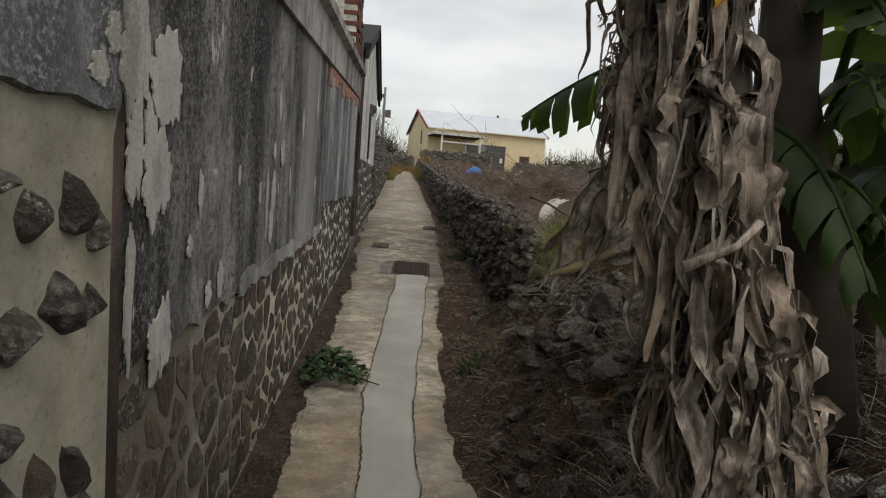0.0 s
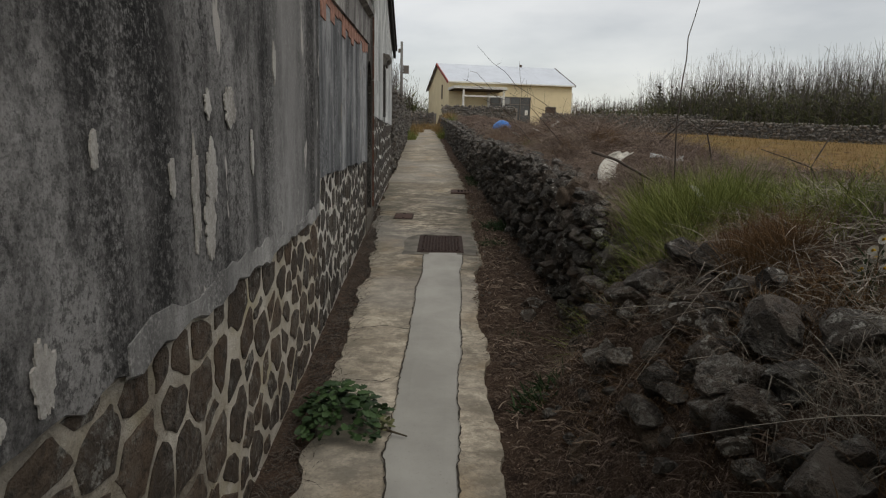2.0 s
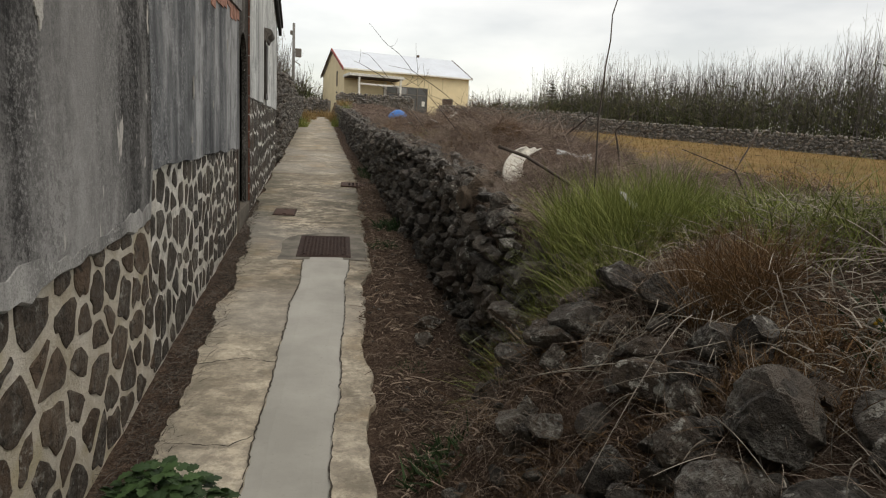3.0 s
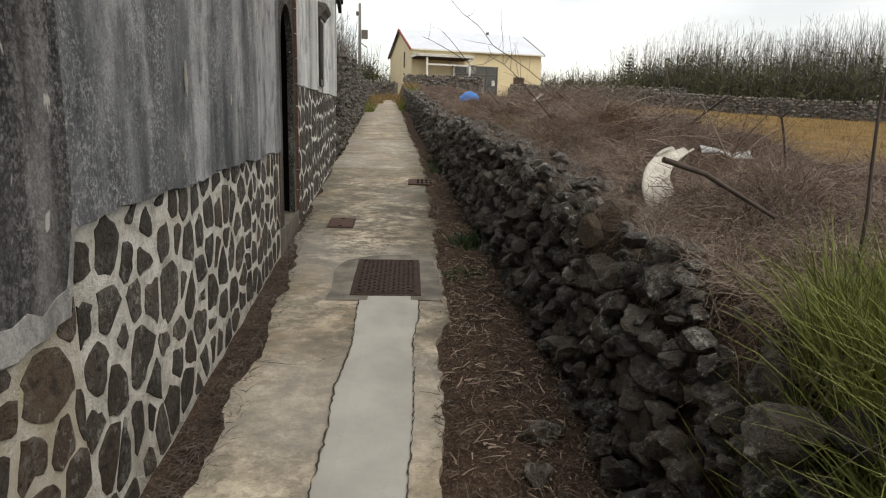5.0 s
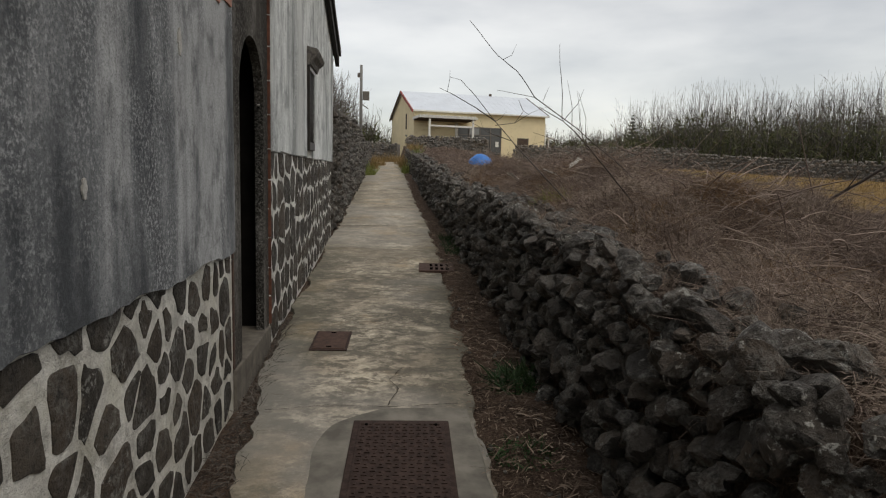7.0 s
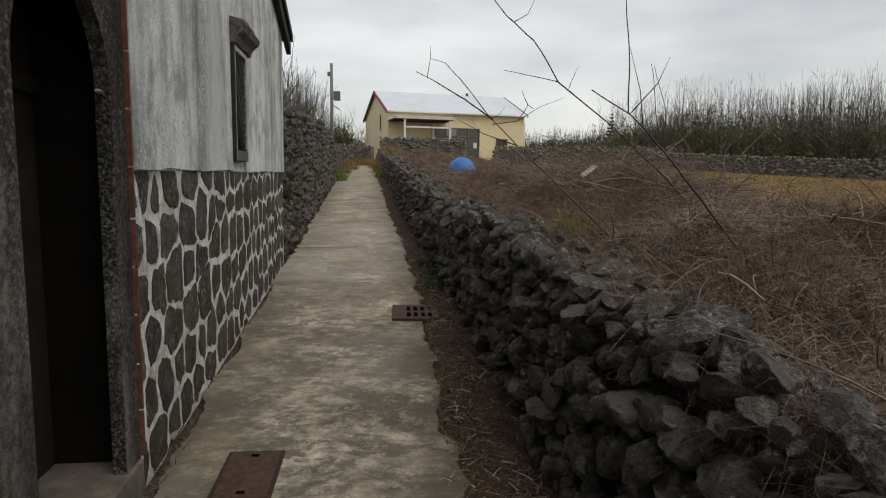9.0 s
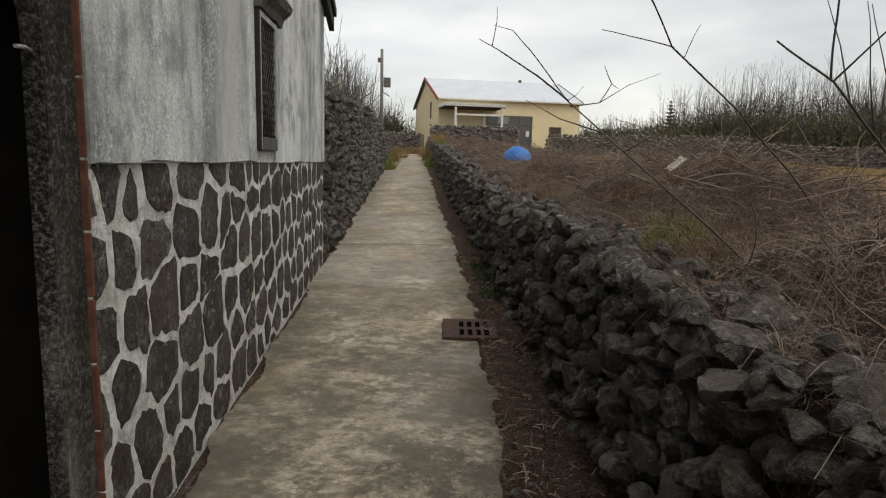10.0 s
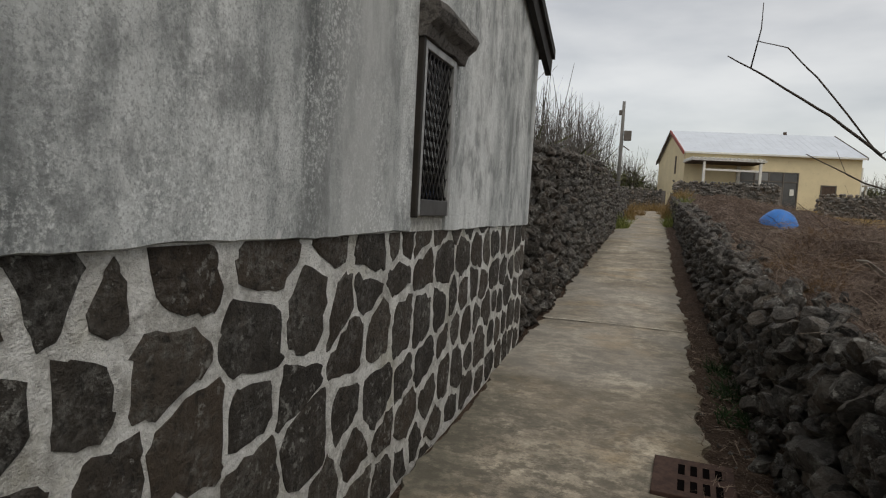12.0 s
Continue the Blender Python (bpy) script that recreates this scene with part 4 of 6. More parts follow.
for r0, r1 in zip(rows, rows[1:]):
    for k in range(7):
        bm.faces.new((r0[k], r0[(k + 1) % 7], r1[(k + 1) % 7], r1[k]))
bm.faces.new(rows[0][::-1]), bm.faces.new(rows[-1])
part("hood", bm, M_HOOD, window_1, "weathered stone hood mould")

# ---- covers in the path ----
M_HOLE = plain("hole_black", (0.006, 0.005, 0.005), 0.95, 0, 0.2, 20, spec=0.0)
M_RUST = plain("rusty_iron", (0.062, 0.040, 0.033), 0.75, 0.5, 0.5, 30)
M_RUSTBROWN = plain("iron_brown", (0.085, 0.05, 0.038), 0.75, 0.3, 0.4, 25)


def lie(name, x, y, label, category, rz=0.0):
    ob = thing(name, (x, y, lane(y)), label, category)
    ob.matrix_basis = pose(x, y, lane(y), 3.18, 0, rz)
    return ob


patch = slab("path_patch", lambda y: -0.43 + 0.32 * max(0.0, (y - 11.2) / 0.42) ** 2.5, lambda y: 0.42, 10.42, 11.62, 0.006, 0.02, M_PATCH, 0.03, 0.06)
tagged(patch, "dark cement patch round the manhole", "path", kind="structure")
cover = lie("manhole_cover", 0.01, 10.98, "rusty rectangular iron manhole cover set in the path", "manhole cover", -2)
part("frame", box(-0.265, 0.265, -0.47, 0.47, -0.03, 0.014, 0.008), M_RUST, cover)
part("lid", box(-0.235, 0.235, -0.44, 0.44, 0.0, 0.019, 0.006), M_RUST, cover)
bm = bmesh.new()
for i in range(12):
    for j in range(24):
        a = (i + j) % 2
        sx, sy = (0.014, 0.006) if a else (0.006, 0.014)
        x, y = -0.205 + i * 0.0373, -0.41 + j * 0.0356
        box(x - sx, x + sx, y - sy, y + sy, 0.018, 0.0235, 0, bm)
tagged(part("tread_pattern", bm, M_RUST, cover), kind="stuff")
for x in (-0.19, 0.19):
    for y in (-0.4, 0.4):
        part("lift_hole", rod([(x, y, 0.019), (x, y, 0.0245)], 0.009, 8), M_HOLE, cover)
meter = lie("meter_box_cover", -0.485, 12.88, "small rusty iron meter box cover in the path", "cover", -2)
part("frame", box(-0.14, 0.14, -0.23, 0.23, -0.02, 0.008, 0.004), M_RUST, meter)
part("lid", box(-0.122, 0.122, -0.21, 0.21, 0.0, 0.013, 0.005), M_RUSTBROWN, meter)
for y in (-0.17, 0.17):
    part("lift_hole", box(-0.02, 0.02, y - 0.012, y + 0.012, 0.012, 0.0155, 0.002), M_HOLE, meter)
drain = lie("drain_cover", 0.53, 15.67, "rust-brown iron drain cover with oblong holes", "drain cover", -3)
part("plate", box(-0.2, 0.225, -0.235, 0.235, -0.03, 0.022, 0.005), M_RUSTBROWN, drain)
for i in range(4):
    for j in range(2):
        x, y = -0.05 + i * 0.064, -0.11 + j * 0.20
        part("hole", box(x - 0.018, x + 0.018, y - 0.065, y + 0.065, 0.0215, 0.0235, 0.001), M_HOLE, drain)

# cracks and joints in the path
M_CRACK = plain("crack_dirt", (0.045, 0.038, 0.03), 0.95, 0, 0.3, 20, "world")


def crack(points, width, seed, material=None):
    rg = random.Random(seed)
    vs, fs = [], []
    pts = []
    for (x0, y0), (x1, y1) in zip(points, points[1:]):
        many = max(2, int(math.hypot(x1 - x0, y1 - y0) / 0.03))
        pts += [(x0 + (x1 - x0) * k / many + rg.uniform(-0.006, 0.006), y0 + (y1 - y0) * k / many + rg.uniform(-0.006, 0.006)) for k in range(many)]
    for i, (x, y) in enumerate(pts):
        w = width * rg.uniform(0.2, 1.3)
        p, q = pts[max(0, i - 1)], pts[min(len(pts) - 1, i + 1)]
        d = math.hypot(q[0] - p[0], q[1] - p[1]) or 1
        nx, ny = -(q[1] - p[1]) / d, (q[0] - p[0]) / d
        for sgn in (-1, 1):
            xx, yy = x + sgn * w * nx, y + sgn * w * ny
            vs.append((xx, yy, lane(yy) + 0.0125))
    fs = [(2 * i, 2 * i + 1, 2 * i + 3, 2 * i + 2) for i in range(len(pts) - 1)]
    ob = sheet("path_crack", vs, fs, material or M_CRACK)
    tagged(ob, "pale joint across the concrete path" if material else "thin dirty crack in the concrete path", "path", kind="structure")


def strip_edge(table, side, y):
    return along(table, y) + 0.034 * (wob(side, y, 3, 1.6) + 0.6 * wob(side, y, 9, 5) + 0.22 * wob(side, y, 4, 13))


crack([(strip_edge(STRIP, 0, y) - 0.002, y) for y in np.arange(4.6, 10.46, 0.09)], 0.0045, 1)
crack([(strip_edge(STRIP_R, 5, y) + 0.002, y) for y in np.arange(4.6, 10.46, 0.09)], 0.004, 2)
crack([(-0.72, 8.0), (-0.5, 8.08), (-0.28, 8.0)], 0.005, 3)
crack([(-0.72, 7.15), (-0.45, 7.1), (-0.33, 7.2)], 0.0035, 4)
crack([(-0.74, 9.4), (-0.45, 9.35), (-0.24, 9.5)], 0.003, 5)
crack([(-0.05, 11.65), (0.02, 11.9), (-0.04, 12.05), (0.06, 12.3)], 0.0035, 6)
crack([(-0.9, 19.3), (-0.2, 19.33), (0.66, 19.3)], 0.022, 7, plain("joint_pale", (0.50, 0.46, 0.38), 0.9, 0, 0.35, 15, "world"))
crack([(-0.75, 11.6), (-0.4, 11.66), (0.0, 11.63), (0.4, 11.68)], 0.0035, 8)

# ---- the yellow house ----
M_YELLOW = plain("wall_yellow_paint", (0.70, 0.60, 0.385), 0.85, 0, 0.08, 1.2, bump=0.1)
M_SHEETROOF = plain("roof_white_metal", (0.60, 0.645, 0.70), 0.5, 0.0, 0.08, 1.0, bump=0.05)
M_WHITE = plain("paint_white", (0.68, 0.67, 0.62), 0.6, 0, 0.12, 4)
M_RED = plain("trim_red", (0.30, 0.07, 0.055), 0.7, 0, 0.2, 5)
M_GLASS = plain("glass_dark", (0.05, 0.052, 0.055), 0.12, 0, 0.2, 3, spec=0.5, bump=0.0)
M_FRAME = plain("frame_grey_brown", (0.13, 0.115, 0.10), 0.6, 0.2, 0.2, 5)
M_BROWN = plain("board_brown", (0.085, 0.06, 0.045), 0.8, 0, 0.3, 6)
house = thing("house", (1.85, 56.0, 2.82), "single-storey yellow house with a white metal roof and a front canopy", "house", rz=9.5)
L, P, E, R = 10.55, 9.4, 3.75, 5.55
bm = bmesh.new()
sec = [(0, -0.3), (P, -0.3), (P, E), (P / 2, R), (0, E)]
aa, bb = [[bm.verts.new((x, y, z)) for y, z in sec] for x in (0.0, L)]
bm.faces.new(aa[::-1]), bm.faces.new(bb)
for k in range(5):
    bm.faces.new((aa[k], aa[(k + 1) % 5], bb[(k + 1) % 5], bb[k]))
part("wall", bm, M_YELLOW, house)
for s in (0, 1):
    bm = bmesh.new()
    y_low, y_top = (-0.25, P / 2) if not s else (P + 0.25, P / 2)
    z_low = E - 0.25 * (R - E) / (P / 2) + 0.03
    vs = [bm.verts.new((x, y, z + dz)) for x in (-0.12, L + 0.15) for y, z in ((y_low, z_low), (y_top, R + 0.03)) for dz in (0, 0.10)]
    bmesh.ops.convex_hull(bm, input=vs)
    part("roof", bm, M_SHEETROOF, house)
    bm = bmesh.new()
    vs = [bm.verts.new((x, y, z + dz)) for x in (-0.2, -0.121) for y, z in ((y_low, z_low), (y_top, R + 0.03)) for dz in (-0.10, 0.12)]
    bmesh.ops.convex_hull(bm, input=vs)
    part("verge_trim", bm, M_RED if not s else M_BROWN, house)
bm = bmesh.new()
vs = [bm.verts.new((x, y, z + dz)) for x in (L + 0.151, L + 0.22) for y, z in ((-0.25, z_low), (P / 2, R + 0.03)) for dz in (-0.04, 0.13)]
bmesh.ops.convex_hull(bm, input=vs)
part("verge_trim", bm, M_BROWN, house)
part("gutter", box(-0.1, L + 0.12, -0.36, -0.255, z_low - 0.03, z_low + 0.09, 0.02), M_WHITE, house)
for k in range(23):
    y0 = 0.15 + k * 0.46
    bm = bmesh.new()
    vs = [bm.verts.new((x, y, z + dz)) for x in (y0, y0 + 0.03) for y, z in ((-0.24, z_low + 0.101), (P / 2, R + 0.131)) for dz in (0, 0.007)]
    bmesh.ops.convex_hull(bm, input=vs)
    part("roof_rib", bm, M_SHEETROOF, house)


def opening(name, x0, x1, z0, z1, bars, rails, face_y=0.0, pane=None, parent=None):
    win = new(name)
    win.parent = parent or house
    part("pane", box(x0, x1, face_y - 0.02, face_y + 0.02, z0, z1), pane or M_GLASS, win)
    part("frame", box(x0, x1, face_y - 0.06, face_y - 0.021, z1 - 0.06, z1), M_FRAME, win)
    part("frame", box(x0, x1, face_y - 0.06, face_y - 0.021, z0, z0 + 0.06), M_FRAME, win)
    for k in range(bars + 1):
        x = x0 + (x1 - x0) * k / bars
        part("mullion", box(x - 0.035, x + 0.035, face_y - 0.075, face_y - 0.021, z0, z1), M_FRAME, win)
    for z in rails:
        part("rail", box(x0, x1, face_y - 0.07, face_y - 0.021, z - 0.03, z + 0.03), M_FRAME, win)
    return win


opening("glass_front", 3.45, 6.9, 0.25, 2.7, 4, (2.1,))
part("notice", box(6.45, 6.7, -0.09, -0.08, 1.25, 1.65), M_WHITE, house)
part("panel", box(4.36, 5.13, -0.05, -0.0215, 2.14, 2.62), plain("pane_milky", (0.22, 0.225, 0.225), 0.3, 0, 0.15, 3), house)
opening("window", 8.3, 9.15, 1.1, 2.0, 1, (), pane=M_BROWN)
opening("window", 1.35, 2.2, 0.95, 1.55, 2, (), pane=M_BROWN)
win = new("window")
win.parent = house
part("pane", box(-0.03, 0.02, 2.6, 3.0, 2.5, 3.7), M_BROWN, win)
for y in (1.4, 3.4, 5.6):
    part("shutter", box(-0.03, 0.02, y, y + 0.35, 0.2, 1.2), M_BROWN, house)
canopy = new("canopy")
canopy.parent = house
part("deck", box(-0.1, 4.25, -2.4, -0.01, 3.05, 3.16, 0.01), M_WHITE, canopy)
for k in range(18):
    part("roof_rib", box(-0.08 + k * 0.24, 0.04 + k * 0.24, -2.45, -0.02, 3.161, 3.25, 0.01), M_WHITE, canopy)
part("soffit", box(0.0, 4.15, -2.25, -0.05, 3.0, 3.045), M_BROWN, canopy)
for x in (0.7, 3.95):
    part("post", box(x - 0.07, x + 0.07, -2.3, -2.16, -0.2, 3.0, 0.01), M_WHITE, canopy)
part("beam", box(0.775, 3.875, -2.27, -2.19, 2.45, 2.57, 0.01), M_WHITE, canopy)
part("post", box(3.2, 3.4, -0.2, -0.02, -0.2, 2.95, 0.01), M_WHITE, house)
part("downpipe", rod([(L + 0.1, 0.1, -0.2), (L + 0.1, 0.1, 3.2)], 0.05, 8), M_WHITE, house)
part("post", box(L + 0.5, L + 0.6, 0.4, 0.5, -0.2, 2.1), M_WHITE, house)
part("lean_to", box(L + 0.02, L + 0.9, 0.2, 3.0, 2.1, 2.2), M_WHITE, house)
part("roof_vent", box(7.4, 7.6, P / 2 - 0.1, P / 2 + 0.1, R + 0.05, R + 0.3, 0.03), M_BROWN, house)

pole = thing("utility_pole", (-1.66, 46.3, lane(46.3)), "thin grey utility pole with small boxes near its top", "pole")
part("shaft", rod([(0, 0, -0.3), (0, 0, 5.6)], [0.11, 0.08], 10), plain("pole_concrete", (0.17, 0.165, 0.155), 0.9, 0, 0.2, 3), pole)
part("box", box(0.1, 0.48, -0.15, 0.15, 3.6, 4.1, 0.03), M_FRAME, pole)
part("insulator", box(-0.22, -0.08, -0.06, 0.06, 4.9, 5.15, 0.02), M_FRAME, pole)
part("lamp_arm", rod([(0.05, 0, 3.35), (0.3, 0, 3.2), (0.42, -0.1, 3.1)], 0.03, 6), M_FRAME, pole)

# ---- plants ----
M_DRY = leafy("dry_grass", (0.125, 0.093, 0.072), (0.40, 0.325, 0.262), 0.9)
M_TWIG = leafy("dry_twigs", (0.085, 0.060, 0.048), (0.33, 0.255, 0.21), 0.9)
M_GREY_STRAW = leafy("grey_straw", (0.16, 0.143, 0.118), (0.42, 0.38, 0.32), 0.9)
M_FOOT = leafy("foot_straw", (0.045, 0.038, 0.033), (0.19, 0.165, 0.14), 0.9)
M_RUSSET = leafy("russet_weed", (0.12, 0.066, 0.03), (0.22, 0.14, 0.07), 0.9)
M_GREEN = leafy("grass_green", (0.115, 0.148, 0.033), (0.285, 0.305, 0.092), 0.7)
M_WEED = leafy("weed_green", (0.018, 0.038, 0.014), (0.045, 0.085, 0.028), 0.6)
M_BARK = leafy("bare_stems", (0.07, 0.062, 0.056), (0.17, 0.155, 0.14), 0.9)
M_SCRUB = leafy("scrub", (0.055, 0.066, 0.028), (0.15, 0.15, 0.07), 0.9)
M_STRAWGRASS = leafy("field_grass", (0.20, 0.13, 0.05), (0.32, 0.22, 0.10), 0.9)
M_LITTER = leafy("leaf_litter", (0.07, 0.045, 0.033), (0.36, 0.285, 0.22), 0.9)
prng = np.random.default_rng(7)


def strands(name, start, way, length, width, bend, material, parent=None, segs=3, sides=0, taper=0.15):
    """Many blades (sides 0) or thin stems (sides 3) in one mesh. start, way: n x 3; length, width: n."""
    n = len(start)
    way = way / np.linalg.norm(way, axis=1, keepdims=True)
    turn = prng.normal(size=(n, 3))
    side = np.cross(way, turn)
    side /= np.linalg.norm(side, axis=1, keepdims=True) + 1e-9
    other = np.cross(way, side)
    curl = np.clip(prng.normal(size=(n, 3)), -1.2, 1.2) * bend * 0.4
    rings = []
    for k in range(segs + 1):
        t = k / segs
        mid = start + way * (length * t)[:, None] + curl * (length * t * t)[:, None]
        mid[:, 2] -= bend * length * t * t * 0.5
        w = (width * (1 - (1 - taper) * t))[:, None]
        if sides:
            rings.append([mid + w * (math.cos(2 * math.pi * s / sides) * side + math.sin(2 * math.pi * s / sides) * other) for s in range(sides)])
        else:
            rings.append([mid - w * side, mid + w * side])
    m = sides or 2
    verts = np.stack([np.stack(r, 1) for r in rings], 1).reshape(-1, 3)
    first = np.arange(n)[:, None] * (segs + 1) * m
    faces = []
    for k in range(segs):
        for s in range(m if sides else 1):
            q = (s + 1) % m
            faces.append(np.concatenate([first + k * m + s, first + k * m + q, first + (k + 1) * m + q, first + (k + 1) * m + s], 1))
    faces = np.concatenate(faces)
    me = bpy.data.meshes.new(name)
    me.vertices.add(len(verts))
    me.vertices.foreach_set("co", verts.astype(np.float32).ravel())
    me.loops.add(faces.size)
    me.loops.foreach_set("vertex_index", faces.astype(np.int32).ravel())
    me.polygons.add(len(faces))
    me.polygons.foreach_set("loop_start", np.arange(0, faces.size, 4, dtype=np.int32))
    me.polygons.foreach_set("loop_total", np.full(len(faces), 4, dtype=np.int32))
    me.update(calc_edges=True)
    me.validate()
    me.materials.append(material)
    ob = new(name, me)
    if parent is not None:
        ob.parent = parent
    return ob


def scatter(n, x0, x1, y0, y1, sink=0.0):
    x, y = prng.uniform(x0, x1, n), prng.uniform(y0, y1, n)
    return np.array([(a, b, earth(a, b) - sink) for a, b in zip(x, y)])


def ways(n, up, spread=1.0):
    d = prng.normal(size=(n, 3)) * spread
    d[:, 2] = np.abs(d[:, 2]) * 0.4 + up
    return d


def stuff(ob, label, category):
    return tagged(ob, label, category, kind="stuff")


# brambles and dead twigs over the heap behind the field wall
n = 13000
p = scatter(n, 1.3, 4.0, 7.6, 19)
p[:, 2] += prng.uniform(-0.02, 0.22, n) * (np.abs(prng.normal(size=n)) * 0.6)
stuff(strands("dead_brambles", p, ways(n, 0.15), prng.uniform(0.06, 0.24, n), prng.uniform(0.001, 0.0028, n), 0.8, M_TWIG, segs=2, sides=3), "tangle of dead brown twigs and bramble stems", "dead twigs")
n = 16000
p = scatter(n, 1.2, 4.4, 7.4, 24)
stuff(strands("dead_brambles", p, ways(n, 0.25), prng.uniform(0.08, 0.34, n), prng.uniform(0.001, 0.0034, n), 0.9, M_DRY, segs=3), "matted dry grass over the stone heap", "dry grass")
n = 9000
p = scatter(n, 1.4, 4.8, 18, 42)
stuff(strands("dead_brambles", p, ways(n, 0.25), prng.uniform(0.15, 0.55, n), prng.uniform(0.002, 0.006, n), 0.7, M_TWIG, segs=3), "brown dead brush further along the wall", "dead twigs")
for x0, x1, y0, y1, n in ((2.3, 3.7, 14.6, 18.5, 330), (1.9, 3.0, 10.2, 12.5, 110), (2.2, 3.4, 19.5, 23, 220)):
    p = scatter(n, x0, x1, y0, y1)
    p[:, 2] += prng.uniform(0.0, 0.14, n)
    stuff(strands("brush_pile", p, ways(n, 0.02), prng.uniform(0.3, 0.8, n), prng.uniform(0.002, 0.007, n), 0.3, M_TWIG, segs=4, sides=4, taper=0.4), "pile of cut dead branches in the brush", "dead branches")
n = 260
p = scatter(n, 1.4, 3.3, 8.6, 17)
p[:, 2] += prng.uniform(0.0, 0.1, n)
stuff(strands("dead_canes", p, ways(n, 0.3), prng.uniform(0.25, 0.6, n), prng.uniform(0.002, 0.005, n), 1.3, M_TWIG, segs=6, sides=4, taper=0.4), "thicker dead canes arching through the brush", "dead branches")
n = 160
p = scatter(n, 2.2, 3.8, 15, 19)
p[:, 2] += prng.uniform(0.0, 0.2, n)
stuff(strands("dead_canes", p, ways(n, 0.5), prng.uniform(0.35, 0.7, n), prng.uniform(0.003, 0.007, n), 1.2, M_TWIG, segs=6, sides=4, taper=0.4), "mound of thicker dead canes arching through the brush", "dead branches")
# grey straw heap near the start
n = 17000
p = scatter(n, 1.15, 3.2, 2.0, 7.2)
p[:, 2] += prng.uniform(0, 0.1, n)
stuff(strands("straw_heap", p, ways(n, 0.12), prng.uniform(0.06, 0.26, n), prng.uniform(0.0007, 0.0024, n), 0.9, M_GREY_STRAW, segs=4), "heap of grey bleached straw over fallen stones", "straw")
n = 5500
p = scatter(n, 0.3, 1.6, 2.0, 8.2)
stuff(strands("straw_heap", p, ways(n, 0.15), prng.uniform(0.04, 0.17, n), prng.uniform(0.0007, 0.0018, n), 1.1, M_DRY, segs=3), "dry grass stems among the fallen rocks", "dry grass")
n = 14000
p = scatter(n, 1.12, 2.1, 7.3, 13.5)
p[:, 2] += prng.uniform(0, 0.07, n)
stuff(strands("dead_brambles", p, ways(n, 0.2), prng.uniform(0.06, 0.24, n), prng.uniform(0.0007, 0.0018, n), 1.1, M_DRY, segs=4), "fine dead grass matted behind the wall's top", "dry grass")
# russet weed and green tuft on the heap
def tuft(name, x, y, r, n, tall, width, material, label, category, bend=0.5, up=1.2, dz=0.0):
    a, d = prng.uniform(0, 2 * np.pi, n), r * np.sqrt(prng.uniform(0, 1, n))
    p = np.array([(x + q * math.cos(t), y + q * math.sin(t), earth(x + q * math.cos(t), y + q * math.sin(t)) - 0.02 + dz) for t, q in zip(a, d)])
    return stuff(strands(name, p, ways(n, up, 0.6), prng.uniform(0.4, 1.0, n) * tall, prng.uniform(0.5, 1.2, n) * width, bend, material, segs=3), label, category)


tuft("green_grass", 1.36, 7.25, 0.42, 7000, 0.5, 0.0028, M_GREEN, "fresh green grass growing on the wall's broken end", "grass", 0.4)
tuft("green_grass", 1.75, 7.0, 0.42, 3200, 0.32, 0.0026, M_GREEN, "fresh green grass growing on the heap", "grass", 0.4)
tuft("green_grass", 1.0, 7.22, 0.18, 1800, 0.42, 0.003, M_GREEN, "fresh green grass hanging over the wall's end", "grass", 0.9)
tuft("green_grass", 1.12, 6.88, 0.2, 1700, 0.36, 0.0026, M_GREEN, "fresh green grass drooping over the broken wall", "grass", 0.9)
tuft("green_grass", 1.75, 6.3, 0.3, 900, 0.36, 0.0024, M_GREEN, "sparse green grass in the straw", "grass", 0.6)
tuft("russet_weed", 1.28, 6.2, 0.17, 2600, 0.33, 0.0018, M_RUSSET, "russet dried weed on the heap", "weed", 0.5)
tuft("russet_weed", 1.2, 5.7, 0.22, 900, 0.24, 0.002, M_RUSSET, "russet dried weed on the heap", "weed", 0.7)
# pale roots and stalks that hang over the fallen rocks
n = 260
p = scatter(n, 0.85, 1.7, 4.8, 6.5)
p[:, 2] += prng.uniform(0.02, 0.14, n)
d = np.stack([prng.normal(size=n) * 0.5 - 0.5, prng.normal(size=n) * 0.5 - 0.4, prng.uniform(-0.5, 0.35, n)], 1)
stuff(strands("dead_roots", p, d, prng.uniform(0.08, 0.26, n), prng.uniform(0.001, 0.0028, n), 2.0, M_GREY_STRAW, segs=6, sides=3, taper=0.4), "pale dead roots and stalks hanging over the rocks", "dead twigs")
for k in range(26):
    cx, cy = prng.uniform(0.5, 0.95), prng.uniform(5.4, 7.1)
    tuft("dead_grass_clump", cx, cy, 0.13, 170, 0.2, 0.0014, (M_RUSSET, M_DRY, M_TWIG)[k % 3], "dry brown grass drooping down the slope", "dry grass", 1.7, 0.5)
# larger curled leaves on the dirt strip
n = 1500
p = scatter(n, 0.25, 1.0, 3.0, 14.0, -0.015)
p = p[np.array([a[0] > along(RIGHT, a[1]) + 0.05 for a in p])]
stuff(strands("leaf_litter", p, ways(len(p), 0.12), prng.uniform(0.04, 0.095, len(p)), prng.uniform(0.003, 0.008, len(p)), 0.9, M_LITTER, segs=4, taper=0.15), "curled brown dead leaves on the dirt strip", "leaf litter")
# dry grass that hangs over the top of the wall
grg = random.Random(23)
